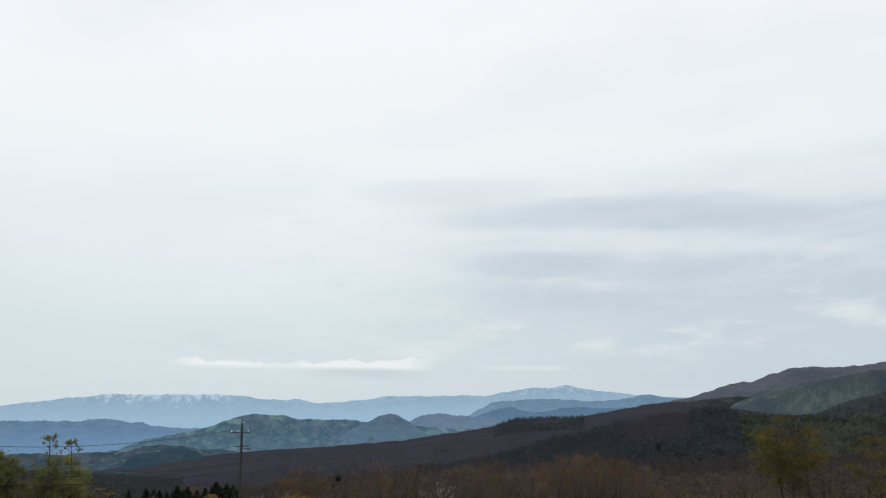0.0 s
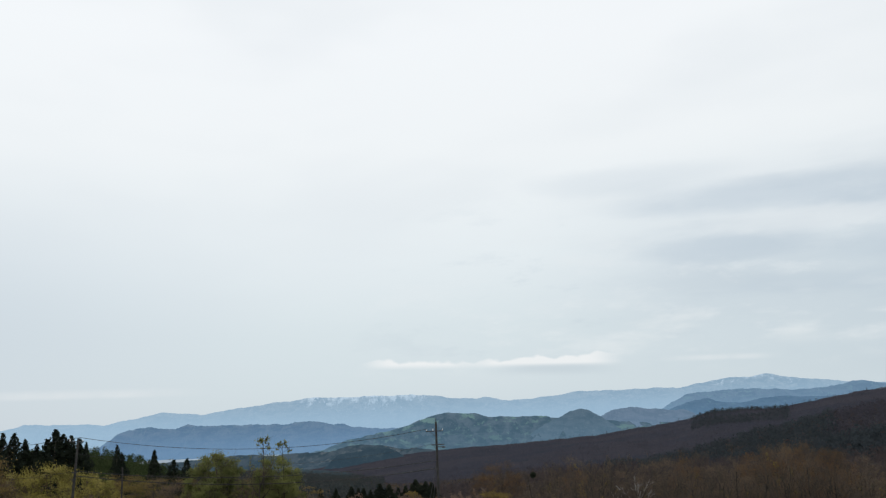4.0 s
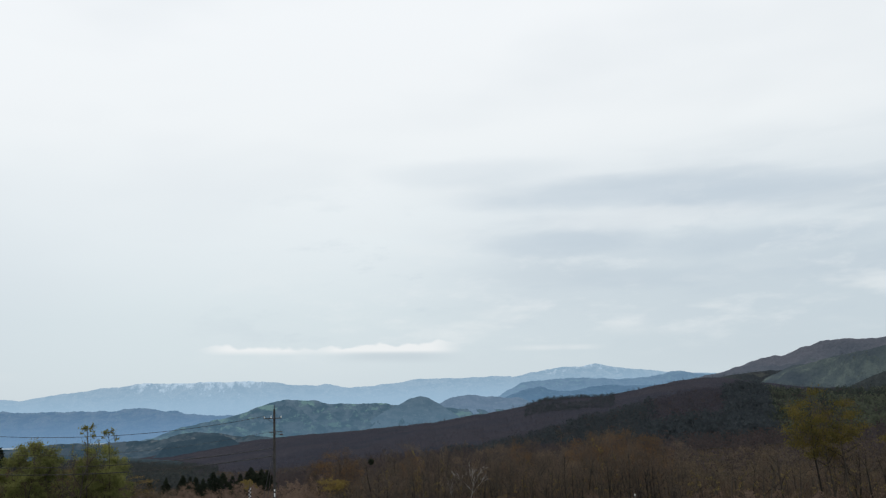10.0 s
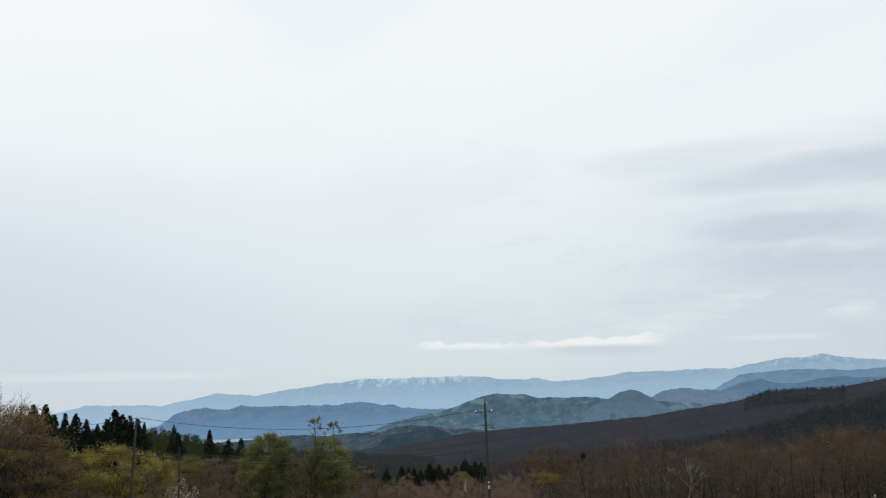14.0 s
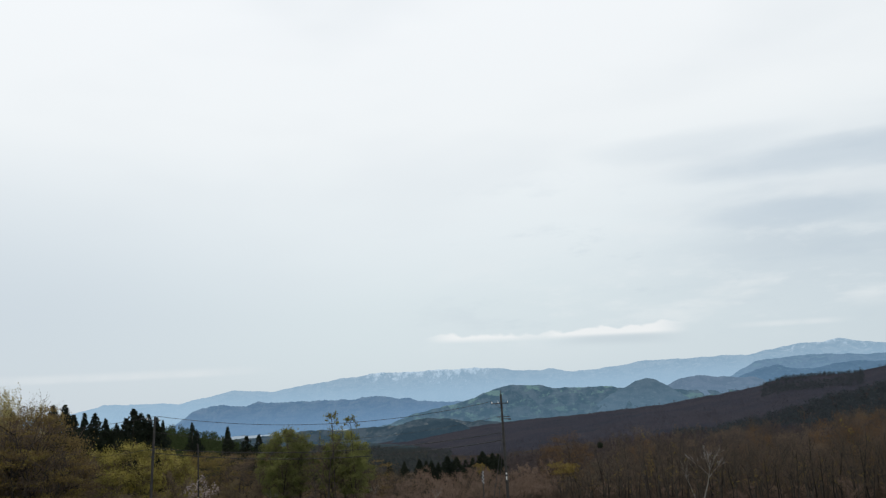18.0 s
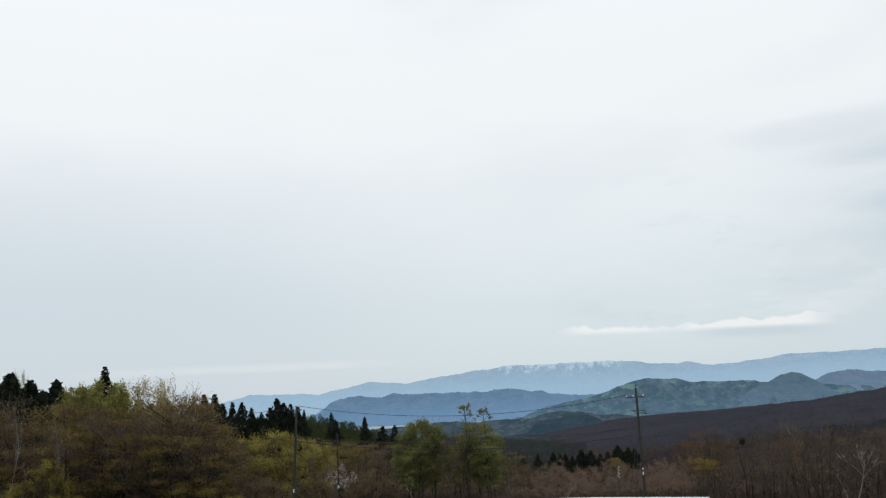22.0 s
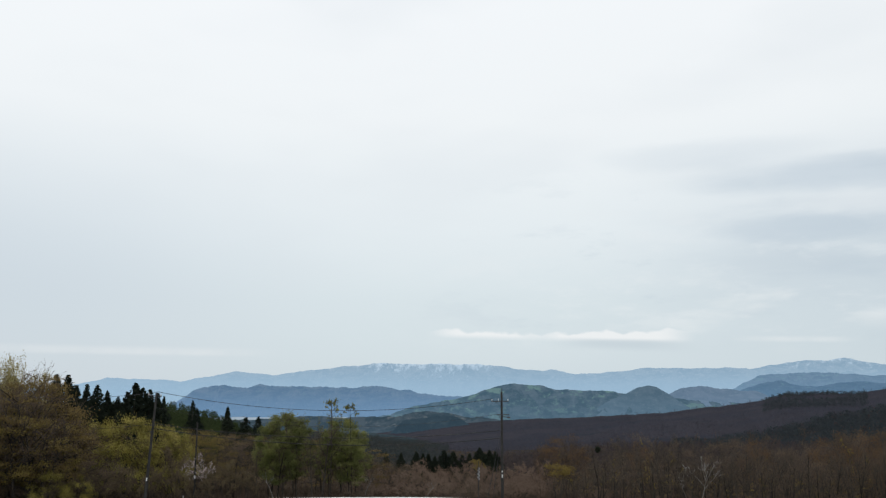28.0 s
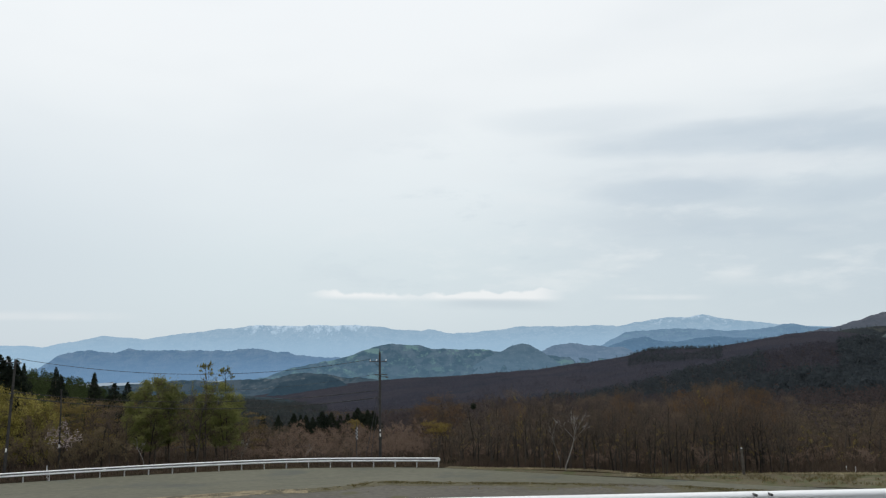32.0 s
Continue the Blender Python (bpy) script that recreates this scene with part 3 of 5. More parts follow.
OUTER = [(-94.46, 54.61), (-68.88, 61.01), (-56.09, 64.65), (-47.32, 68.45), (-41.96, 70.13), (-36, 72.7), (-30.2, 74.6), (-23.4, 76.6), (-16.3, 78.2), (-9.0, 79.1), (-3.0, 78.8), (4.9, 77.1), (11.1, 73.7), (17.3, 69.8), (23.8, 66.3), (27, 63.8), (30.5, 61.9), (36, 59.5), (70, 45)]


def strip(name, a, b, z0, z1, mat, label, category, n=160, m=14, wave=0.0):
    """A sheet between two lines."""
    pa, pb = (np.stack([np.interp(np.linspace(0, 1, n), np.linspace(0, 1, len(q)), q[:, c]) for c in (0, 1)], 1) for q in (smooth_line(a, 0.5), smooth_line(b, 0.5)))
    s = np.linspace(0, 1, m)[None, :, None]
    p = pa[:, None] * (1 - s) + pb[:, None] * s
    z = np.array([[noise.noise((q[0] * 0.13, q[1] * 0.13, 0.0)) for q in row] for row in p]) * wave + z0 + (z1 - z0) * s[..., 0]
    i, j = np.arange(n - 1)[:, None] * m, np.arange(m - 1)[None]
    ob = mesh_object(name, np.concatenate([p, z[..., None]], -1), np.stack([i + j, i + j + 1, i + m + j + 1, i + m + j], -1), mat, smooth=True)
    return tagged(ob, label, category, kind="structure")


strip("road", INNER, OUTER, 0.02, 0.02, M_ASPHALT, "worn grey asphalt road curving round the lot", "road")


def between(f):
    """A line along the road, the share f of the way across it."""
    a, b = (np.stack([np.interp(np.linspace(0, 1, 60), np.linspace(0, 1, len(q)), q[:, c]) for c in (0, 1)], 1) for q in (smooth_line(INNER, 0.5), smooth_line(OUTER, 0.5)))
    return list(map(tuple, (a * (1 - f) + b * f)[6:44]))


for f, w in ((0.47, 0.014), (0.20, 0.008)):
    strip("road_seam", between(f), between(f + w), 0.026, 0.026, M_TAR, "dark tarred seam along the asphalt road", "road", n=300, m=2)
strip("gravel_lot", [(-96, 30), (-40, 30), (0, 30), (30, 30), (70, 24)], INNER, 0.012, 0.07, M_GRAVEL, "grey gravel ground with mossy patches", "gravel", wave=0.05)
strip("verge", [(5.5, 77.4), (11.1, 74.0), (17.3, 70.1), (23.8, 66.6), (27, 64.1), (30.5, 62.2), (36, 59.8), (60, 50)], [(6.2, 77.6), (11.8, 74.6), (18.2, 70.9), (22, 69.4), (30, 68.4), (38.3, 67.4), (46, 65.5), (62, 60)], 0.0, 0.09, M_VERGE, "verge of dead straw-coloured grass beside the road", "verge", wave=0.08)


def beside(points, w):
    """The line through the points, moved w to its left, less evenly than a ruler would."""
    q = smooth_line(points, 0.5)
    t = np.gradient(q, axis=0)
    t /= np.linalg.norm(t, axis=1)[:, None]
    o = np.array([w * (1 + 0.35 * noise.noise((p[0] * 0.35, p[1] * 0.35, w)) + 0.25 * noise.noise((p[0] * 1.4, p[1] * 1.4, w))) for p in q])
    return list(map(tuple, q + np.stack([-t[:, 1], t[:, 0]], 1) * o[:, None]))


strip("verge", beside(INNER[5:-1], -1.9), beside(INNER[5:-1], 0.2), 0.075, 0.085, M_MOSSY, "strip of dead and mossy grass between road and gravel", "verge", n=420, m=6, wave=0.02)
strip("verge", beside(INNER[1:7], -1.9), beside(INNER[1:7], 0.2), 0.078, 0.088, M_STRAW, "pale trampled straw along the inner edge of the road", "verge", n=320, m=6, wave=0.02)
upper = part("pavement", (lambda b: (box(b, -14, -16, LOT - 0.3, 16, 7.0, LOT + 0.02), b)[1])(bmesh.new()), M_PAVED)
tagged(upper, "dark asphalt of the upper parking lot", "pavement", kind="structure")


def ridge(name, label, near, crest, back, foot, peaks, mat, rough=0.06, spur=0.2, nu=420, nv=36, seed=0.0, folds=9.0, power=1.25, run=0.6):
    """A mountain range seen across the valley: the crest runs through the peaks (bearing and rise in degrees), spurs and gullies come down to the foot."""
    p = np.array(peaks, float)
    az = np.linspace(p[0, 0], p[-1, 0], nu)
    el = np.interp(az, p[:, 0], p[:, 1])
    el = np.convolve(np.pad(el, 2, mode="edge"), [0.1, 0.2, 0.4, 0.2, 0.1], "valid")
    el += np.array([noise.fractal((q * 1.1, seed, 0.0), 0.68, 2.1, 7) for q in az]) * rough
    wob = 1 + 0.05 * np.array([noise.noise((q * 0.12, seed + 5, 0.0)) for q in az])
    dc = crest * wob
    zc = EYE + dc * np.tan(np.radians(el))
    v = np.concatenate([np.linspace(0, 1, nv), 1 + np.linspace(0, 1, 9)[1:]])
    d = np.where(v[None] <= 1, near + (dc[:, None] - near) * np.minimum(v, 1)[None], dc[:, None] + (back - dc[:, None]) * (v[None] - 1))
    h = np.where(v[None] <= 1, np.minimum(v, 1)[None] ** power, (2 - v[None]) ** 1.2)
    x, y = d * np.sin(np.radians(az))[:, None], d * np.cos(np.radians(az))[:, None]
    s = folds / crest
    n1 = np.array([[noise.ridged_multi_fractal((a * s, b * s * run, seed), 0.9, 2.1, 5, 1.0, 2.0) for a, b in zip(r1, r2)] for r1, r2 in zip(x, y)])
    n1 = (n1 - n1.mean()) / (n1.std() + 1e-6)
    foot = np.minimum(foot, zc - 12.0)[:, None]
    span = zc[:, None] - foot
    bulge = np.clip(4 * np.minimum(v, 1) * (1 - np.minimum(v, 1)), 0, 1)[None]
    z = foot + span * h + spur * span * n1 * bulge * 0.5
    z = np.where(v[None] < 0.999, np.minimum(z, EYE + d * np.tan(np.radians(el))[:, None] - (1 - np.minimum(v, 1))[None] * span * 0.02), z)
    m = len(v)
    i, j = np.arange(nu - 1)[:, None] * m, np.arange(m - 1)[None]
    ob = mesh_object(name, np.stack([x, y, z], -1), np.stack([i + j, i + m + j, i + m + j + 1, i + j + 1], -1), mat, smooth=True)
    return tagged(ob, label, "mountain", kind="structure")


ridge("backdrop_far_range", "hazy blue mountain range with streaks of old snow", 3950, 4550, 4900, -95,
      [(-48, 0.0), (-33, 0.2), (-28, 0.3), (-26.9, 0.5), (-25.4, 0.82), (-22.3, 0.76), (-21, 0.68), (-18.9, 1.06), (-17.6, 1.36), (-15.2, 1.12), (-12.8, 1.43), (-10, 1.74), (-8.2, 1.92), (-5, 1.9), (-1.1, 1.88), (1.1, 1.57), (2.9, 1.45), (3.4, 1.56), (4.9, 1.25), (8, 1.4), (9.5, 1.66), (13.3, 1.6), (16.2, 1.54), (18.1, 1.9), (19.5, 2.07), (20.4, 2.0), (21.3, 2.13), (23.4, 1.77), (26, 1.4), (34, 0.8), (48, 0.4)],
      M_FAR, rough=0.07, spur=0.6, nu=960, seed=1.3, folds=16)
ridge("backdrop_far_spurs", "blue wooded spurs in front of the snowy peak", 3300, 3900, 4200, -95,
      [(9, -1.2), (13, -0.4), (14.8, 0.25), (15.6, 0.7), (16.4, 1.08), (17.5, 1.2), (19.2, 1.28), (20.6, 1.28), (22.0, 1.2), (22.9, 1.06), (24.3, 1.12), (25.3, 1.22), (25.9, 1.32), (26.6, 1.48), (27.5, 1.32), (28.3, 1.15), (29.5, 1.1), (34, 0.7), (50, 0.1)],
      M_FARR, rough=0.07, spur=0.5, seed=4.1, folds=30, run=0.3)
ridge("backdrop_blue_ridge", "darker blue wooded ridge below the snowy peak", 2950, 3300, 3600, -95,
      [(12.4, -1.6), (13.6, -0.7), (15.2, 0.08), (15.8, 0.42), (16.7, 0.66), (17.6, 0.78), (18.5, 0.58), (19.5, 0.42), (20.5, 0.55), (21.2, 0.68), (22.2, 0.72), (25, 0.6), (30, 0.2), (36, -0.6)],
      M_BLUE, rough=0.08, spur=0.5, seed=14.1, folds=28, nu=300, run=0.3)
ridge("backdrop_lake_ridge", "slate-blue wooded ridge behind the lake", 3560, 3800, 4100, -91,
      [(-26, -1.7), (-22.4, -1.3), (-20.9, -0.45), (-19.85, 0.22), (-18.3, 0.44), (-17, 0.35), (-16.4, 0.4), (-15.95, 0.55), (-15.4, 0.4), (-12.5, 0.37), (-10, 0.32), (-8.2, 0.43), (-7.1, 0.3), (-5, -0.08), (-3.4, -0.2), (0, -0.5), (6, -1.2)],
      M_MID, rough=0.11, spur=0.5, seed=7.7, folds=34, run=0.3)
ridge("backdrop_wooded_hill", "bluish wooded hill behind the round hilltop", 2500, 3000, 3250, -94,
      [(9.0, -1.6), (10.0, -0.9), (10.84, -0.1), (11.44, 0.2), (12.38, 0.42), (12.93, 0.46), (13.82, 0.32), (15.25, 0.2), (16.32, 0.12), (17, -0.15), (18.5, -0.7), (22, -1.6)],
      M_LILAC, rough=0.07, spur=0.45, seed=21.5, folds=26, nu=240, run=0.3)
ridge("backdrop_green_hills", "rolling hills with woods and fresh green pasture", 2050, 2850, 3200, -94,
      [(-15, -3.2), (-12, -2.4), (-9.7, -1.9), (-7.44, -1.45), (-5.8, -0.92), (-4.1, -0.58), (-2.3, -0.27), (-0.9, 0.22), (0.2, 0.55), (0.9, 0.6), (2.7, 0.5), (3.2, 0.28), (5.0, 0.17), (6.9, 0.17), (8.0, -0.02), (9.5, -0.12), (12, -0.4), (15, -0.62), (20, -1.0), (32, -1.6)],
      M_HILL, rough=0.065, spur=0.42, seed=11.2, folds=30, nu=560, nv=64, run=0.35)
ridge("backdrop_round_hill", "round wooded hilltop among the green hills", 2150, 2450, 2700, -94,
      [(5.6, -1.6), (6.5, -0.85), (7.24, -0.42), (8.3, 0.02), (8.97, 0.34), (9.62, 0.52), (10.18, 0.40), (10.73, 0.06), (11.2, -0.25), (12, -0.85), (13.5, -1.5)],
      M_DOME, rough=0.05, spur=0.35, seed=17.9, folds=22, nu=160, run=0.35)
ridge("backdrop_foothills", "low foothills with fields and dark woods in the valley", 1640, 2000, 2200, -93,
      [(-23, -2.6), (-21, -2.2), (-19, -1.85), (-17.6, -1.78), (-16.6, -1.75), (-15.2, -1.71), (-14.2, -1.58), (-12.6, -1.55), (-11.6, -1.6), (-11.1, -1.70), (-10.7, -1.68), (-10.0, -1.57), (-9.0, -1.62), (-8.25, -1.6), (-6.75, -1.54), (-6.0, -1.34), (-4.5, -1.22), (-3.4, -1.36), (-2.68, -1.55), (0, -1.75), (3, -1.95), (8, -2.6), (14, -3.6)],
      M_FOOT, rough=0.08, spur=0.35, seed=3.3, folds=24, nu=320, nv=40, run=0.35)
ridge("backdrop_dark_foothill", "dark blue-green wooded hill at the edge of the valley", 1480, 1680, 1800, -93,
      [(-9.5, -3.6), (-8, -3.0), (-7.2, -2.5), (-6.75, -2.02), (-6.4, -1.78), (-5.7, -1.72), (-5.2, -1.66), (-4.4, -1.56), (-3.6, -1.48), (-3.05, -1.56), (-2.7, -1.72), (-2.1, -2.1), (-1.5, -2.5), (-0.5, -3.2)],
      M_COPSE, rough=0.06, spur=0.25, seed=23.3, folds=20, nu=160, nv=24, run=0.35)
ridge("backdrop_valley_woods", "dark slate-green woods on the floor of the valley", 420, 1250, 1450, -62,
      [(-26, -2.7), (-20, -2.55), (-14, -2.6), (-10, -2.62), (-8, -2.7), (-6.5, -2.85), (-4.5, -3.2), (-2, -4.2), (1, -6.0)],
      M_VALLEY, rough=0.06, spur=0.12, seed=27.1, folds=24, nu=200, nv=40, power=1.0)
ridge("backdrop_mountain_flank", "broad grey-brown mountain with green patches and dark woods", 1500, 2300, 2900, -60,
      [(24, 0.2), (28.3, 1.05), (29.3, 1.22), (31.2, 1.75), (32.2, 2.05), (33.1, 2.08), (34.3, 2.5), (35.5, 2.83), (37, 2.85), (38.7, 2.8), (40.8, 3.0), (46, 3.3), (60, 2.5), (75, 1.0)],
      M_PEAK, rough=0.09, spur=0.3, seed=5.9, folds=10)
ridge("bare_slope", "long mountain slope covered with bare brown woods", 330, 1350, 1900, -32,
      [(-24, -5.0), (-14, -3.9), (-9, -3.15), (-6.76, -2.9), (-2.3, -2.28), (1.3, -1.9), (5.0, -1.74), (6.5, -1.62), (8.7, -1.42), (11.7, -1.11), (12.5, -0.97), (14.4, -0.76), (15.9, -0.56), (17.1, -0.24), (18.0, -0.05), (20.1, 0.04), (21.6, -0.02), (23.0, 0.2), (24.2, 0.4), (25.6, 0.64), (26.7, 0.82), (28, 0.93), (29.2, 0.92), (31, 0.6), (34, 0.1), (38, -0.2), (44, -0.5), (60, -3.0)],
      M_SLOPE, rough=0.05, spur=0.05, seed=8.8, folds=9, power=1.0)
ridge("conifer_belt_slope", "dark belt of conifer plantation on the slope", 260, 620, 800, -16,
      [(4, -9.0), (9, -4.9), (12, -3.8), (14.6, -3.1), (17.9, -2.5), (20, -1.85), (21.8, -1.5), (23.7, -1.05), (26, -0.45), (27.3, -0.18), (30, -0.12), (31.6, -0.2), (32.6, -0.45), (34, -0.55), (38, -0.5), (44, -0.4), (56, -2.6), (62, -8.0)],
      M_BELT, rough=0.08, spur=0.06, seed=2.2, folds=10, nu=200, nv=30, power=1.0)
ridge("wooded_spur", "dark wooded spur at the foot of the mountain", 1400, 1560, 1800, -20,
      [(25, -0.6), (27.8, 0.72), (29, 0.88), (30.1, 1.02), (31.4, 1.17), (33.1, 1.2), (34.5, 0.9), (36, 0.5), (40, 0.0), (50, -2.0)],
      M_DARKW, rough=0.05, spur=0.1, seed=3.7, folds=10, nu=160, nv=18)
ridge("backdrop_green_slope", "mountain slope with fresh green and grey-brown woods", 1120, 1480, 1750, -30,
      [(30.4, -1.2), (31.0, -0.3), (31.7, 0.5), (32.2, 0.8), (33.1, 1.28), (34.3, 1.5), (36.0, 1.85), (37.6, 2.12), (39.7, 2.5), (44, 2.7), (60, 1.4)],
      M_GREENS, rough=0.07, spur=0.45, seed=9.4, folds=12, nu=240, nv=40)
ridge("wooded_spur", "dark wooded spur across the green slope", 980, 1080, 1118, -25,
      [(35.8, -0.6), (36.9, 0.16), (37.75, 0.44), (38.2, 0.7), (39.6, 1.02), (42, 1.5), (48, 1.7), (60, 0.4)],
      M_DARKW, rough=0.05, spur=0.1, seed=5.1, folds=10, nu=120, nv=16)
ridge("green_knoll", "dark green wooded hillock beyond the cedars", 170, 260, 360, -4,
      [(-46, -1.4), (-32, -1.1), (-23, -1.0), (-21.4, -1.05), (-20.4, -1.25), (-19.5, -1.55), (-18.3, -1.9), (-17.0, -2.5), (-14, -3.7), (-11, -4.6), (-6, -8.0)],
      M_KNOLL, rough=0.06, spur=0.05, seed=6.1, folds=6, nu=160, nv=20, power=0.8)


def build_lake():
    a = np.radians(np.linspace(-18.8, -3.0, 60))
    r = np.linspace(3060, 3640, 8)
    x, y = r[:, None] * np.sin(a)[None], r[:, None] * np.cos(a)[None]
    z = np.full_like(x, -90.6)
    n = len(a)
    i, j = np.arange(len(r) - 1)[:, None] * n, np.arange(n - 1)[None]
    ob = mesh_object("water", np.stack([x, y, z], -1), np.stack([i + j, i + n + j, i + n + j + 1, i + j + 1], -1), M_WATER)
    tagged(ob, "pale strip of a distant lake", "lake", kind="structure")


build_lake()


def far_woods(name, label, n, seed, where, height, mat, quads=9, leaf=0.3):
    """Woods far off: each tree a ragged clump of small faces on the land, all in one mesh."""
    rng = np.random.default_rng(seed)
    x, y, z = where(rng, n)
    n = len(x)
    h = height * rng.uniform(0.6, 1.3, n)
    c = rng.normal(size=(n, quads, 3))
    c *= (rng.uniform(0.3, 1.0, (n, quads)) ** 0.5 / (np.linalg.norm(c, axis=2) + 1e-6))[..., None]
    c = c * np.stack([h * 0.3, h * 0.3, h * 0.45], 1)[:, None] + np.stack([x, y, z + h * 0.5], 1)[:, None]
    p = Pile()
    p.leaves(c.reshape(-1, 3), np.repeat(h * leaf, quads), rng, tall=1.1)
    return tagged(p.done(name, mat), label, "woods", kind="stuff")


def on_land(objs, az0, az1, d0, d1, keep=None):
    """Random places on the given pieces of land."""
    from mathutils.bvhtree import BVHTree
    trees = []
    for ob in objs:
        me = ob.data
        trees.append(BVHTree.FromPolygons([v.co for v in me.vertices], [tuple(p.vertices) for p in me.polygons]))

    def where(rng, n):
        out = []
        for _ in range(n):
            a, d = rng.uniform(az0, az1), math.sqrt(rng.uniform(d0 * d0, d1 * d1))
            x, y = spot(a, d)
            if keep and noise.noise((x * keep[0], y * keep[0], 3.3)) < keep[1]:
                continue
            best = gz(x, y) if len(objs) else 0
            for t in trees:
                hit = t.ray_cast(Vector((x, y, 900)), Vector((0, 0, -1)))
                if hit[0] is not None:
                    best = max(best, hit[0].z)
            out.append((x, y, best))
        o = np.array(out)
        return o[:, 0], o[:, 1], o[:, 2]
    return where


OB = bpy.data.objects
# Carries the slope's painted haze: bluer than bare twigs are.
M_WOODF = leaf_material("hazed_far_bare_wood", (0.058, 0.057, 0.072), (0.070, 0.066, 0.078), 0.5, 0.0)
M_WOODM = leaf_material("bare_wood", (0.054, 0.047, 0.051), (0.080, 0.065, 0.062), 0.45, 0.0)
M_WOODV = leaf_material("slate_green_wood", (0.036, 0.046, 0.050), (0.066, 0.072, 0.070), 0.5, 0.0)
# Needle colour lifted and blued to paint haze over the belt.
M_WOODC = leaf_material("hazed_far_conifers", (0.042, 0.051, 0.059), (0.056, 0.066, 0.072), 0.5, 0.0)
M_WOODG = leaf_material("green_wood", (0.030, 0.044, 0.019), (0.060, 0.078, 0.032), 0.3, 0.0)
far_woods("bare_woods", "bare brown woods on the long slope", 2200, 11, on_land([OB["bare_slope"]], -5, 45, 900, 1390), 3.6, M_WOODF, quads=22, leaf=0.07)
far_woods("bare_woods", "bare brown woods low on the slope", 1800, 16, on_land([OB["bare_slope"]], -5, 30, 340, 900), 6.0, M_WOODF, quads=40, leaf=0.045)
BELT = [OB["conifer_belt_slope"]]
M_WOODD = leaf_material("dark_green_wood", (0.034, 0.043, 0.040), (0.098, 0.112, 0.080), 0.5, 0.0, bough=0.8, width=0.03)
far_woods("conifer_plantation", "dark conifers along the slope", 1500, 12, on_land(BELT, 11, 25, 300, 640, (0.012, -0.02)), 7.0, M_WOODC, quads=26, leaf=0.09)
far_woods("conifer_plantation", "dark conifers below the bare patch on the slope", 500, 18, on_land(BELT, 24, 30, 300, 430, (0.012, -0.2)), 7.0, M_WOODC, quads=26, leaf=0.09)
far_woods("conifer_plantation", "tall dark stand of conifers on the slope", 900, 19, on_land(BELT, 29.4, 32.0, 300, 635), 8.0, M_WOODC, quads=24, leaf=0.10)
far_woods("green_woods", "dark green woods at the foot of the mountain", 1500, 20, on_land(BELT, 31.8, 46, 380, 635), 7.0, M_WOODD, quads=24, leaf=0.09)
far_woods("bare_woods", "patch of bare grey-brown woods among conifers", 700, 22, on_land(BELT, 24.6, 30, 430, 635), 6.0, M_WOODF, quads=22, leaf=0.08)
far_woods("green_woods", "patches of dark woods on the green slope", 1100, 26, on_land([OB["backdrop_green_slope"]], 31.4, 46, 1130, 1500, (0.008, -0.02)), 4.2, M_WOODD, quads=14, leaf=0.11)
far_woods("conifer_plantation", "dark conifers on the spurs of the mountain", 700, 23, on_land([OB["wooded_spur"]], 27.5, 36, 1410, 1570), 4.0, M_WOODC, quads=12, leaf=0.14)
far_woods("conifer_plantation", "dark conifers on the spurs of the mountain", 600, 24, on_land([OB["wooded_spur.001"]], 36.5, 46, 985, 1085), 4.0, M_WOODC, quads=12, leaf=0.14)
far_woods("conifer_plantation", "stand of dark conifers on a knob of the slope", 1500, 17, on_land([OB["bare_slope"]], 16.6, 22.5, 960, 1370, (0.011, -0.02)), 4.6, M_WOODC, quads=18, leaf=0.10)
far_woods("bare_woods", "bare brown woods among the conifers on the slope", 800, 14, on_land([OB["conifer_belt_slope"]], 10, 45, 270, 640), 6.0, M_WOODM, quads=24, leaf=0.07)
far_woods("bare_woods", "bare brown woods below the road", 1400, 13, on_land([OB["conifer_belt_slope"], OB["bare_slope"]], -4, 45, 118, 340), 5.0, M_WOODM, quads=48, leaf=0.045)
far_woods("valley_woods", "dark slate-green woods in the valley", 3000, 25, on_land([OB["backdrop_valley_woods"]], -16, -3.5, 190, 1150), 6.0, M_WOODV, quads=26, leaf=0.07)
far_woods("green_woods", "green woods on the hillock", 2200, 15, on_land([OB["green_knoll"]], -30, -12, 165, 270), 2.2, M_WOODG, quads=80, leaf=0.065)


# ---------------------------------------------------------------- guard rails
BACK = np.array([(0.035, 0.175), (0.006, 0.160), (0.0, 0.142), (0.012, 0.132), (0.045, 0.115), (0.055, 0.085), (0.03, 0.045), (0.0, 0.025), (0.0, -0.025), (0.03, -0.045), (0.055, -0.085), (0.045, -0.118), (0.0, -0.138), (0.0, -0.175)])


def beam(name, line, z, parent, label, shape, mat=None):
    """A W-shaped beam of painted steel along a line."""
    line = np.asarray(line, float)
    t = np.gradient(line, axis=0)
    t /= np.linalg.norm(t, axis=1)[:, None]
    out = np.stack([-t[:, 1], t[:, 0]], 1)
    prof = np.vstack([shape, shape[::-1] + [0.012, 0.0]])
    k = len(prof)
    xy = line[:, None] + out[:, None] * prof[None, :, :1]
    v = np.concatenate([xy, np.broadcast_to(z + prof[:, 1], (len(line), k))[..., None]], -1)
    i, j = np.arange(len(line) - 1)[:, None] * k, np.arange(k)[None]
    j2 = (j + 1) % k
    return mesh_object(name, v, np.stack([i + j, i + j2, i + k + j2, i + k + j], -1), mat or M_WHITE, parent, label)


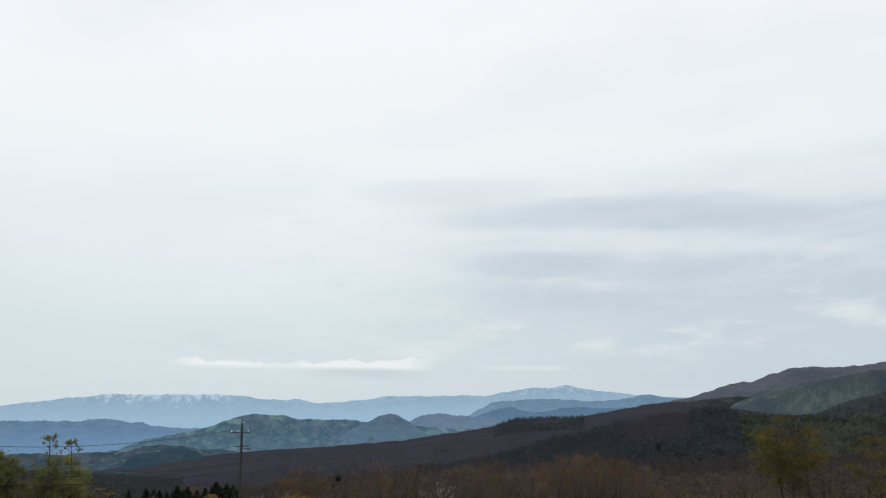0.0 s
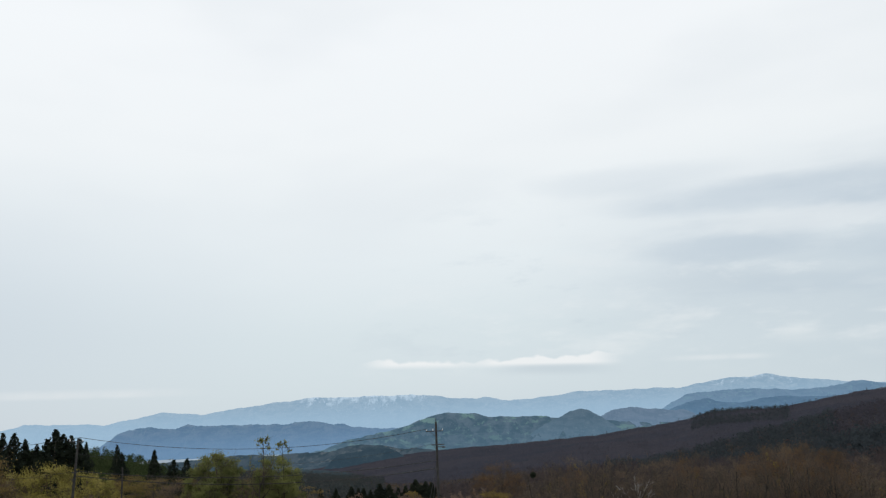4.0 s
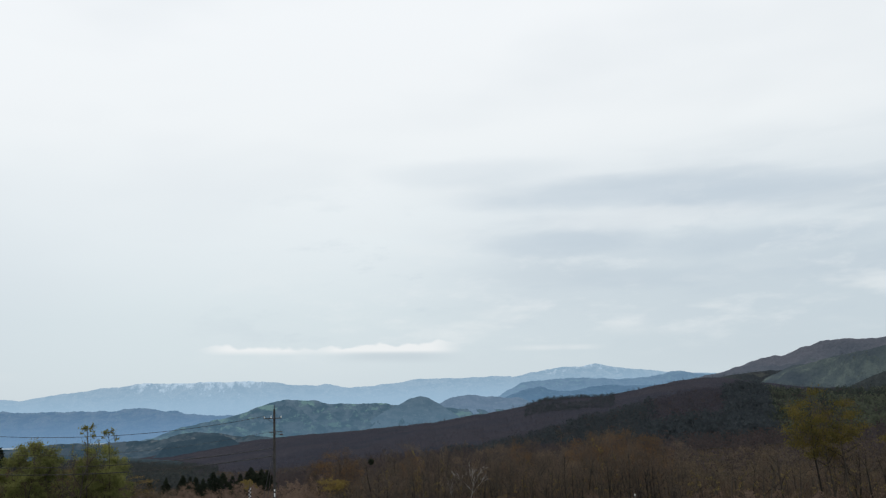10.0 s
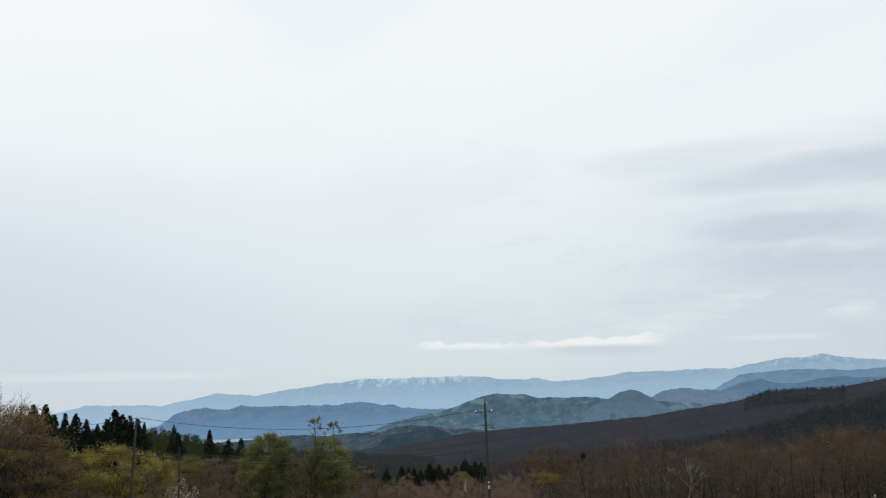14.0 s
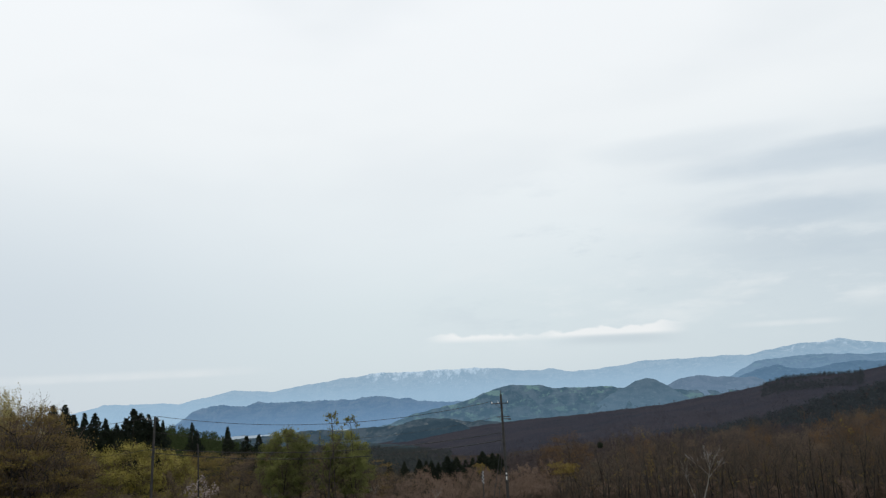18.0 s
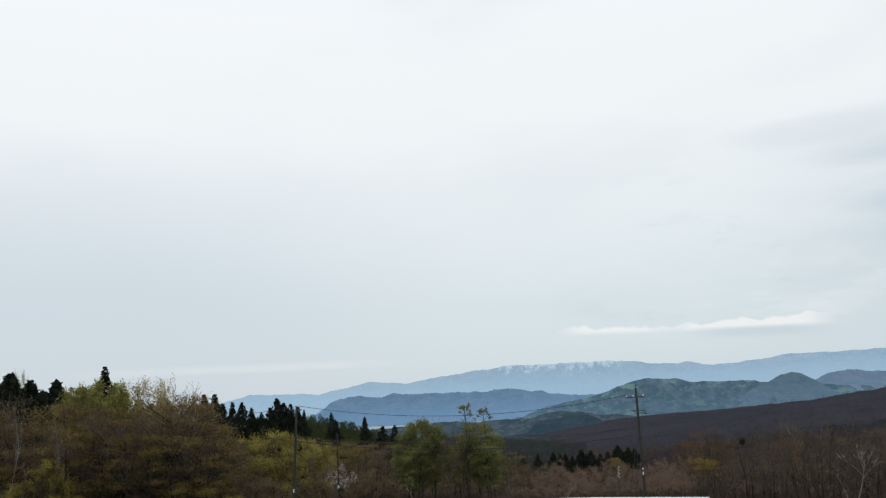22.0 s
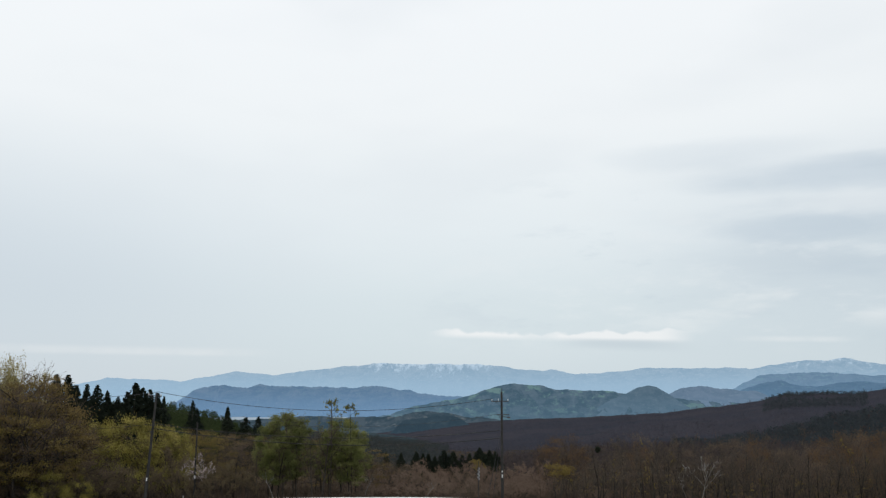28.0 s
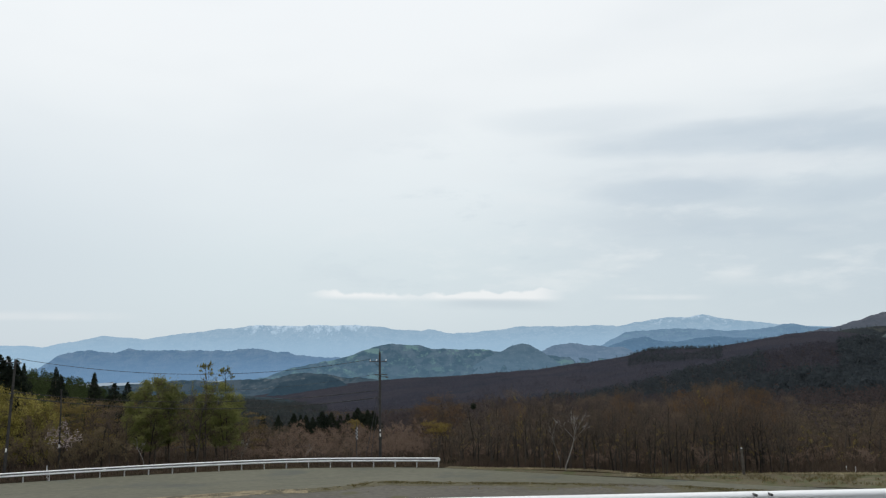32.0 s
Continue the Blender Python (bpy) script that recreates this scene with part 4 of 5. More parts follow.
def guard_rail(label, line, z0, top, shape, groove=False):
    thing = new("guard_rail")
    tagged(thing, label, "guard rail")
    line = np.asarray(line, float)
    rail = beam("beam", line, z0 + top - 0.175, thing, "white painted steel beam with a double wave", shape)
    # Grey strip laid in the hollow to paint its shade.
    if groove:
        beam("groove", line, z0 + top - 0.175, rail, "weathered grey paint in the hollow of the beam", np.array([(0.040, 0.066), (0.046, 0.02), (0.050, -0.038)]), M_GROOVE_SHADE)
    t = np.gradient(line, axis=0)
    t /= np.linalg.norm(t, axis=1)[:, None]
    first = None
    for (px, py), (tx, ty) in list(zip(line, t))[::-1][::4]:
        ox, oy = px - ty * 0.1, py + tx * 0.1
        if first is None:
            b = bmesh.new()
            rod(b, (0, 0, -0.35), (0, 0, top - 0.03), 0.057, sides=12)
            box(b, -0.045, -0.12, top - 0.24, 0.045, -0.03, top - 0.11)
            first = part("post", b, M_POST, thing)
            q = first
        else:
            q = new("post", first.data)
            q.parent = thing
        q.matrix_basis = pose(ox, oy, z0, 0, 0, math.degrees(math.atan2(ty, tx)))
    return thing, rail


line = smooth_line(RAIL, 0.5)
FACE = np.array([(0.0, 0.175), (-0.09, 0.165), (-0.13, 0.14), (-0.13, 0.085), (0.05, 0.06), (0.06, -0.03), (-0.10, -0.05), (-0.13, -0.08), (-0.13, -0.14), (-0.09, -0.17), (0.0, -0.175)])
far_rail, far_beam = guard_rail("long white steel guard rail along the outer edge of the road", line, 0.0, 0.8, FACE, True)
b = bmesh.new()
bmesh.ops.create_cone(b, cap_ends=True, segments=14, radius1=0.175, radius2=0.175, depth=0.12, matrix=pose(5.3, 78.1, 0.625, 90, 0, 0))
box(b, 5.05, 78.0, 0.46, 5.35, 78.16, 0.79, 0.02)
part("end_piece", b, M_WHITE, far_rail, "rounded white end piece")
b = bmesh.new()
box(b, -0.14, -0.138, -0.16, 0.14, -0.132, 0.165, 0.002)
splice = part("splice", b, M_WHITE, far_beam, "lapped joint of two beam lengths")
splice.matrix_basis = pose(-23.85, 77.0, 0.625, 0, 0, 15)
near_rail, near_beam = guard_rail("white steel guard rail at the edge of the upper lot", np.stack([np.arange(-3.2, 9.01, 0.5), 5.95 - 0.045 * np.arange(-3.2, 9.01, 0.5)], 1), LOT, 0.75, BACK)
for bx in (2.59, 2.70):
    b = bmesh.new()
    rod(b, (bx, 5.80, LOT + 0.735), (bx, 5.85, LOT + 0.735), 0.010, 0.010, 8)
    part("bolt", b, M_BOLT, near_beam, "dark round bolt")


# ---------------------------------------------------------------- poles and cables
def plates(thing, r, z, red=False):
    b = bmesh.new()
    box(b, -0.065, -r - 0.02, z, 0.065, -r + 0.03, z + 0.32, 0.008)
    part("plate", b, M_PORCELAIN, thing, "small white plate on the pole")
    if red:
        b = bmesh.new()
        rod(b, (0, 0, z + 0.5), (0, 0, z + 0.58), r + 0.012, sides=14)
        part("plate", b, M_RED, thing, "dull red band round the pole")


def insulator(thing, x, y, z):
    b = bmesh.new()
    for k, rr in ((0.0, 0.035), (0.05, 0.06), (0.10, 0.048), (0.15, 0.03)):
        rod(b, (x, y, z + k), (x, y, z + k + 0.045), rr, rr * 0.75, 10)
    part("insulator", b, M_PORCELAIN, thing, "white porcelain insulator")


def utility_pole(label, height, arms, lean=0.0, r0=0.15, r1=0.095):
    thing = new("utility_pole")
    tagged(thing, label, "utility pole")
    b = bmesh.new()
    rod(b, (0, 0, -0.8), (0, 0, height), r0, r1, 16)
    part("shaft", b, M_CONCRETE, thing)
    for z, x0, x1, pins in arms:
        b = bmesh.new()
        box(b, x0, -0.2, z - 0.045, x1, -0.11, z + 0.045, 0.01)
        arm = part("crossarm", b, M_STEEL, thing, "dark steel crossarm")
        b = bmesh.new()
        rod(b, (x0 * 0.6, -0.15, z - 0.04), (0, -0.13, z - 0.55), 0.018, sides=6)
        part("brace", b, M_STEEL, arm)
        for x in pins:
            insulator(arm, x, -0.155, z + 0.03)
    return thing


def cable(label, a, c, sag, r=0.022):
    p = Pile()
    a, c = np.array(a, float), np.array(c, float)
    s = np.linspace(0, 1, 25)[:, None]
    pts = a + (c - a) * s
    pts[:, 2] -= sag * 4 * s[:, 0] * (1 - s[:, 0])
    p.tube(pts, np.full(25, r), 5)
    return tagged(p.done("overhead_cable", M_CABLE), label, "cable", group="overhead cables")


MAIN = (0.05, 81.6)
mz = gz(*MAIN)
main_pole = utility_pole("grey concrete utility pole with two crossarms behind the guard rail", 10.35 - mz, [(9.5 - mz, -0.98, 0.66, (-0.9, -0.3, 0.6)), (8.25 - mz, -0.5, 0.72, ())])
main_pole.matrix_basis = pose(*MAIN, mz)
b = bmesh.new()
rod(b, (0, 0, 10.3 - mz), (0, 0, 10.72 - mz), 0.035, 0.02, 8)
part("top_pin", b, M_STEEL, main_pole)
b = bmesh.new()
rod(b, (-0.05, -0.1, 8.1 - mz), (0.72, -0.3, 8.02 - mz), 0.03, sides=8)
box(b, 0.5, -0.4, 7.94 - mz, 0.8, -0.22, 8.08 - mz, 0.02)
part("bracket", b, M_STEEL, main_pole, "side bracket with a small fitting")
for bx, bz in ((-0.25, 6.8), (-0.25, 6.1)):
    b = bmesh.new()
    rod(b, (0, -0.12, bz - mz), (bx, -0.16, bz - mz), 0.025, sides=6)
    part("cable_hook", b, M_STEEL, main_pole)
for z0, x1 in ((6.6, -1.5), (6.2, -0.95)):
    b = bmesh.new()
    rod(b, (-0.1, 0, z0 - mz), (x1, 0.35, 0.0), 0.024, sides=6)
    part("guy_wire", b, M_STEEL, main_pole, "thin steel guy wire")
for bz, bh in ((2.45, 0.32), (2.95, 0.16)):
    b = bmesh.new()
    box(b, -0.06, -0.17, bz - mz, 0.06, -0.13, bz + bh - mz, 0.01)
    part("plate", b, M_PORCELAIN, main_pole, "small white number plate")

LEFT = (-32.75, 78.1)
lz = gz(*LEFT)
left_pole = utility_pole("weathered concrete utility pole leaning slightly", 10.25 - lz, [(9.95 - lz, -0.75, 0.55, (-0.65, 0.45))])
left_pole.matrix_basis = pose(*LEFT, lz, 0, 3.0, 10)
plates(left_pole, 0.14, 2.2 - lz)
for w, z0 in ((0.25, 7.2), (0.2, 6.6)):
    b = bmesh.new()
    box(b, -w, -0.2, z0 - lz, w, -0.12, z0 + 0.1 - lz, 0.01)
    part("bracket", b, M_STEEL, left_pole)
THIN = (-29.35, 81.5)
tz = gz(*THIN)
thin_pole = utility_pole("thin grey steel pole in front of the cherry tree", 7.4 - tz, [], r0=0.09, r1=0.06)
thin_pole.matrix_basis = pose(*THIN, tz)
plates(thin_pole, 0.085, 2.1 - tz)
lt = (LEFT[0] + 0.72, LEFT[1], 10.30)
cable("black power line hanging between the utility poles", (MAIN[0] - 0.9, MAIN[1] - 0.15, 9.72), lt, 1.4, 0.022)
cable("thin black power line hanging between the utility poles", (MAIN[0] - 0.45, MAIN[1] - 0.15, 8.3), (LEFT[0] + 0.3, LEFT[1], 8.9), 1.5, 0.012)
for za, zb, sg, rr in ((6.8, 7.4, 1.0, 0.030), (6.1, 7.0, 1.08, 0.036)):
    cable("black telephone cable hanging between the utility poles", (MAIN[0] - 0.2, MAIN[1] - 0.15, za), (LEFT[0] + 0.35, LEFT[1] - 0.15, zb), sg, rr)
cable("black power line leading off over the trees", lt, (-66, 92, 11.4), 1.2, 0.02)
cable("black power line leading off over the trees", (LEFT[0] - 0.2, LEFT[1], 7.3), (-66, 92, 8.3), 1.2, 0.02)


M_STAKE = material("grey_stake", (0.075, 0.067, 0.058), (0.125, 0.112, 0.096), 3.0, rough=0.9, bump=0.004)


def marker_post(name, x, y, h, r, label, cap):
    thing = new(name)
    z = gz(x, y)
    thing.matrix_basis = pose(x, y, z, 0, -2.5 if h > 1 else 0, 0)
    b = bmesh.new()
    rod(b, (0, 0, -0.3), (0, 0, h), r, r * 0.72, 10)
    part("shaft", b, M_STAKE if cap else M_WHITE, thing)
    if cap:
        b = bmesh.new()
        rod(b, (0, 0, h), (0, 0, h + 0.1), r * 0.55, r * 0.4, 10)
        part("cap", b, M_PORCELAIN, thing, "white cap")
    tagged(thing, label, "post")


def striped_guard(x, y, z0, z1):
    """A guy wire's sleeve with dark and pale bands wound round it."""
    thing = new("guy_wire_guard")
    thing.matrix_basis = pose(x, y, gz(x, y))
    tagged(thing, "guy wire with a dark and pale banded sleeve by the pole", "guy wire")
    b = bmesh.new()
    rod(b, (0, 0, -0.3), (0.0, 0.05, z1 + 0.6), 0.03, sides=8)
    part("wire", b, M_STEEL, thing)
    n = 7
    for i in range(n):
        for side in (-1, 1):
            b = bmesh.new()
            a, c = z0 + (z1 - z0) * i / n, z0 + (z1 - z0) * (i + 0.96) / n
            box(b, min(0, side * 0.11), -0.08, a, max(0, side * 0.11), 0.08, c, 0.02)
            part("band", b, M_POST if (i + (side > 0)) % 2 else M_CABLE, thing)


striped_guard(*spot(-1.52, 81.5), 2.25, 3.35)
marker_post("concrete_post", *spot(23.4, 73.9), 2.15, 0.125, "stout grey concrete post with a white cap on the verge", True)
marker_post("marker_stake", *spot(29.25, 78.0), 0.55, 0.03, "short pale marker stake in the dry grass", False)
marker_post("marker_stake", *spot(29.75, 78.5), 0.45, 0.03, "short pale marker stake in the dry grass", False)
marker_post("delineator", -28.4, 76.3, 1.15, 0.04, "white delineator post behind the guard rail", False)


# ---------------------------------------------------------------- trees
def wander(rng, p, direction, length, n, curl, lift):
    """A crooked line of n points."""
    pts, d = [np.array(p, float)], np.array(direction, float)
    d /= np.linalg.norm(d)
    for _ in range(n - 1):
        d = d + rng.normal(size=3) * curl + np.array([0, 0, lift])
        d /= np.linalg.norm(d)
        pts.append(pts[-1] + d * length / (n - 1))
    return np.array(pts)


def tree(name, label, seed, h=9.0, spread=2.6, clear=0.25, stems=1, limbs=6, subs=6, twigs=5, leaf=None, leaf_n=900, leaf_size=0.11, bark=None, twig=None, r=0.11, lift=0.12, top=0.85, lean=0.05, airy=False, dome=0.75, pitch=0.55, clump=0.0, curl=0.05, mass=0, low=0.2, tier=0.6, shell=0.65, bend=None, gathered=0.8):
    """A leaf-bearing or bare tree: tapered trunk, limbs, and a crown of twigs and leaves or buds."""
    rng = np.random.default_rng(seed)
    thing = new(name)
    tagged(thing, label, "tree")
    bark, twig = bark or M_BARK, twig or M_TWIG
    tp, tips, crown = Pile(), [], Pile()
    limb_lines, ends = [], []
    for s in range(stems):
        a = rng.uniform(0, 6.28) if bend is None else bend
        d = (math.cos(a) * lean * (1 + (stems > 1) * 3), math.sin(a) * lean * (1 + (stems > 1) * 3), 1)
        line = wander(rng, (0.12 * math.cos(a) * (stems > 1), 0.12 * math.sin(a) * (stems > 1), -0.2), d, h * top, 9, curl, 0.02)
        tp.tube(line, np.linspace(r, r * 0.22, 9) * (1.0 if s == 0 else 0.8), 7)
        for i in range(max(2, limbs // stems)):
            t = clear + (0.97 - clear) * ((i + rng.uniform(0, 0.8)) / max(2, limbs // stems))
            q = np.array([np.interp(t * 8, np.arange(9), line[:, c]) for c in range(3)])
            b = i * 2.4 + a + rng.normal() * 0.4
            ln = spread * (1.25 - dome * t) * rng.uniform(0.75, 1.2)
            limb_lines.append((wander(rng, q, (math.cos(b), math.sin(b), pitch + 0.6 * t), ln * 1.25, 6, 0.13, lift), r * 0.42 * (1.15 - 0.6 * t)))
        tips.append(line[-3:])
    tp.done("trunk", bark, thing, smooth=True)
    for pts, rr in limb_lines:
        lp = Pile()
        lp.tube(pts, np.linspace(rr, rr * 0.3, 6), 5)
        lp.done("limb", bark, thing, smooth=True)
        for i in range(subs):
            t = rng.uniform(0.25, 1.0)
            q = np.array([np.interp(t * 5, np.arange(6), pts[:, c]) for c in range(3)])
            d = rng.normal(size=3) * 0.8 + (pts[-1] - pts[0]) / np.linalg.norm(pts[-1] - pts[0]) + (0, 0, 0.35)
            sub = wander(rng, q, d, spread * rng.uniform(0.28, 0.5), 4, 0.16, lift)
            ends.append(sub[-1])
            ends.append(sub[-2])
            if airy:
                crown.tube(sub, np.linspace(rr * 0.35, 0.012, 4), 3)
            else:
                crown.blade(sub, max(rr * 0.3, 0.015), rng)
            for _ in range(twigs):
                u = rng.uniform(0.3, 1.0)
                q2 = np.array([np.interp(u * 3, np.arange(4), sub[:, c]) for c in range(3)])
                d2 = rng.normal(size=3) * 0.8 + (sub[-1] - sub[0]) / np.linalg.norm(sub[-1] - sub[0]) + (0, 0, 0.25)
                tw = wander(rng, q2, d2, spread * rng.uniform(0.12, 0.26), 3, 0.15, lift)
                crown.blade(tw, 0.014, rng)
                tips.append(tw)
    wood = sum(len(f) for f in crown.f)
    if leaf is not None:
        allt = np.concatenate(tips)
        k = rng.integers(0, len(allt), leaf_n)
        centre = allt[k] + rng.normal(size=(leaf_n, 3)) * spread * 0.06
        if clump:
            # clumps of leaves fill a rounded crown with gaps
            half = int(leaf_n * gathered)
            w = rng.normal(size=(mass, 3))
            w *= (rng.uniform(shell, 1.0, mass) ** 0.6 / np.linalg.norm(w, axis=1))[:, None]
            mid, tall = h * (0.5 + low / 2), h * (0.5 - low / 2)
            taper = np.clip(1.0 - 0.25 * w[:, 2], 0.6, 1.2)
            e = np.stack([w[:, 0] * spread * taper, w[:, 1] * spread * taper, mid + w[:, 2] * tall * 0.95], 1)
            e += rng.normal(size=e.shape) * spread * 0.06
            centre[:half] = e[rng.integers(0, len(e), half)] + rng.normal(size=(half, 3)) * [clump, clump, clump * tier]
        crown.leaves(centre, np.full(leaf_n, leaf_size), rng)
    c = crown.done("crown", twig, thing)
    if leaf is not None:
        c.data.materials.append(leaf)
        index = np.ones(len(c.data.polygons), np.int32)
        index[:wood] = 0
        c.data.polygons.foreach_set("material_index", index)
    thing["height"] = float(h if clump else np.percentile(np.concatenate(tips)[:, 2], 99.7))
    return thing


def conifer(name, label, seed, h=11.0, w=0.13, n=1500, mat=None, spray=0.019):
    """A cedar: straight trunk and a ragged dark spire of drooping sprays."""
    rng = np.random.default_rng(seed)
    thing = new(name)
    tagged(thing, label, "tree")
    p = Pile()
    p.tube([(0, 0, -0.3), (0.03, 0, h * 0.5), (0, 0.02, h)], [h * 0.017, h * 0.011, 0.02], 7)
    p.done("trunk", M_BARK, thing, smooth=True)
    z = 1 - rng.uniform(0, 1, n) ** 0.75
    z = 0.1 + 0.9 * np.clip(z, 0, 1)
    a = rng.uniform(0, 6.28, n)
    lump = 1 + 0.5 * np.sin(a * 2 + z * 17 + seed) * np.sin(z * 29 + seed * 1.7) + 0.3 * np.sin(a * 3 - z * 11 + seed)
    prof = np.minimum((1 - z) * 2.7 + 0.03, 0.74 + 0.26 * (1 - z)) * np.minimum(1, 0.6 + z * 2)
    rr = w * h * (prof * lump * rng.uniform(0.35, 1.0, n) ** 0.5 + 0.02)
    c = np.stack([rr * np.cos(a), rr * np.sin(a), z * h - rr * 0.25], 1)
    f = Pile()
    f.leaves(c, np.full(n, h * spray) * (1.25 - 0.5 * z), rng, tall=1.35, up=0.25)
    f.done("crown", mat or M_CONIFER, thing)
    thing["height"] = float(h)
    return thing


class Grove:
    """Kinds of tree, each built once; every further one is a copy."""
    groups = {"bare": "bare trees of the woods", "crooked": "bare trees of the woods", "sapling": "saplings under the trees", "budding": "budding trees", "olive": "budding trees",
              "dense": "budding trees", "great": "budding trees", "russet": "budding trees", "green": "green trees behind the road", "crown": "green crowns of the wood", "willow": "willows behind the poles",
              "shrub": "brown shrubs", "thicket": "brown shrubs", "birch": "birches at the edge of the woods", "cedar": "dark conifers on the rise", "pine": "dark conifers on the rise",
              "pale": "catkin trees in the wood", "layer": "olive trees above the bare woods", "sprig": "thin leafy-topped trees", "gold": "golden shrubs"}

    def __init__(self):
        self.kinds, self.used, self.rng = {}, {}, random.Random(7)

    def plant(self, kind, az, d, rise, wide=1.0, which=None, label="", turn=None):
        """A tree of that kind at a bearing and distance, whose top rises to the given angle."""
        made = self.kinds[kind]
        d += float(np.interp(az, [-45.0, -40.7, -34.5, -28.0], [7.0, 4.5, 1.5, 0.0]))
        i = which if which is not None else self.rng.randrange(len(made))
        x, y = spot(az, d)
        z = gz(x, y)
        h = max(EYE + d * math.tan(radians(rise)) - z, 1.5)
        src = made[i]
        s = h / src["height"]
        g = wide * (0.6 * s + 0.4)
        m = Matrix.LocRotScale((x, y, z - 0.05), Euler((0, 0, self.rng.uniform(0, 6.28) if turn is None else turn)), (g, g, s))
        if (kind, i) in self.used:
            ob = copy_thing(src, m)
            ob.matrix_basis = m
        else:
            ob = src
            src.matrix_basis = m
            self.used[(kind, i)] = True
        return tagged(ob, label, group=self.groups.get(kind, ""))


G = Grove()
G.kinds["bare"] = [tree("bare_tree", "slender bare brown tree in the roadside woods", 100 + i, h=9, spread=1.8 + 0.3 * (i % 3), clear=0.4, limbs=8, subs=6, twigs=3, r=0.125, leaf=M_DUSK, leaf_n=280, leaf_size=0.06, lift=0.16, airy=True) for i in range(7)]
G.kinds["sapling"] = [tree("sapling", "thin bare sapling under the taller trees", 120 + i, h=5, spread=0.9, clear=0.3, limbs=5, subs=3, twigs=3, r=0.04, leaf=M_OLIVE, leaf_n=120, leaf_size=0.06, lift=0.2) for i in range(4)]
G.kinds["crooked"] = [tree("bare_tree", "crooked dark bare tree with forked limbs", 140 + i, h=8, spread=2.9, clear=0.28, limbs=7, subs=6, twigs=4, r=0.17, leaf=M_BUD, leaf_n=360, leaf_size=0.06, lift=0.07, airy=True) for i in range(3)]
G.kinds["budding"] = [tree("budding_tree", "broad tree with russet buds and dense twigs", 160 + i, h=10, spread=3.4, clear=0.2, limbs=12, subs=8, twigs=4, r=0.15, leaf=M_BUD, leaf_n=2400, leaf_size=0.07, lift=0.06, top=0.82, clump=0.5, mass=34, low=0.25, gathered=0.93) for i in range(4)]
G.kinds["olive"] = [tree("budding_tree", "tree coming into olive-brown young leaf", 180 + i, h=10, spread=3.2, clear=0.2, limbs=12, subs=8, twigs=6, r=0.14, leaf=M_OLIVE, leaf_n=4200, leaf_size=0.08, lift=0.05, top=0.8, clump=0.52, mass=26, low=0.2, tier=0.35, gathered=0.93) for i in range(3)]
G.kinds["green"] = [tree("leafy_tree", "tall tree in fresh green spring leaf", 200 + i, h=10, spread=2.5, clear=0.18, limbs=14, subs=8, twigs=5, r=0.14, leaf=M_GREEN, leaf_n=8200, leaf_size=0.1, lift=0.12, dome=0.7, top=0.85, clump=0.34, mass=48, low=0.2, gathered=0.9) for i in range(3)]
G.kinds["dense"] = [tree("budding_tree", "large round-crowned tree in brown-olive young leaf", 190 + i, h=10, spread=3.6, clear=0.14, limbs=16, subs=8, twigs=3, r=0.17, leaf=M_DENSE, leaf_n=5200, leaf_size=0.085, lift=-0.02, dome=0.6, top=0.8, pitch=0.12, clump=0.62, mass=30, low=0.12, tier=0.28, shell=0.7, gathered=0.93) for i in range(3)]
G.kinds["great"] = [tree("budding_tree", "great spreading tree with tiers of brown-olive young leaf", 350 + i, h=11, spread=4.3, clear=0.16, limbs=22, subs=8, twigs=4, r=0.2, leaf=M_DENSE, leaf_n=8500, leaf_size=0.08, lift=0.0, dome=0.6, top=0.85, pitch=0.15, clump=0.5, mass=54, low=0.1, tier=0.2, shell=0.72, gathered=0.93) for i in range(2)]
G.kinds["crown"] = [tree("leafy_tree", "round-crowned tree in fresh green leaf", 210 + i, h=12, spread=2.9, clear=0.3, limbs=16, subs=9, twigs=5, r=0.15, leaf=M_CROWN, leaf_n=5200, leaf_size=0.13, lift=0.0, dome=0.6, top=0.8, pitch=0.2, clump=0.5, mass=15, low=0.4, tier=0.55, shell=0.85, gathered=0.96) for i in range(2)]
G.kinds["sprig"] = [tree("thin_tree", "thin tree with a small leafy top", 215 + i, h=10, lean=0.01, curl=0.02, spread=1.0, clear=0.86, limbs=5, subs=4, twigs=4, r=0.07, leaf=M_GREEN, leaf_n=130, leaf_size=0.11, lift=0.05, top=0.93) for i in range(2)]
G.kinds["willow"] = [tree("willow", "bushy willow in yellow-green young leaf", 220 + i, h=7, spread=3.0, clear=0.08, stems=3, limbs=12, subs=7, twigs=6, r=0.10, leaf=M_WILLOW, leaf_n=5600, leaf_size=0.085, top=0.7, clump=0.46, mass=24, low=0.05, shell=0.75, gathered=0.92) for i in range(3)]
G.kinds["pale"] = [tree("catkin_tree", "pale fan-shaped tree with straw-coloured catkins", 240 + i, h=13, spread=3.6, clear=0.42, limbs=18, subs=9, twigs=6, r=0.15, leaf=M_PALETREE, leaf_n=6000, leaf_size=0.085, lift=0.07, dome=0.55, top=0.78, pitch=0.6, twig=M_PALETREE) for i in range(2)]
G.kinds["birch"] = [tree("birch", "white-barked birch with bare forked limbs", 260 + i, h=6, spread=1.7, clear=0.55, limbs=5, subs=4, twigs=3, r=0.075, bark=M_BIRCH, twig=M_BIRCH, lift=0.03, lean=0.2, airy=True, curl=0.13, pitch=0.75, dome=0.45, top=0.82, bend=0.0) for i in range(3)]
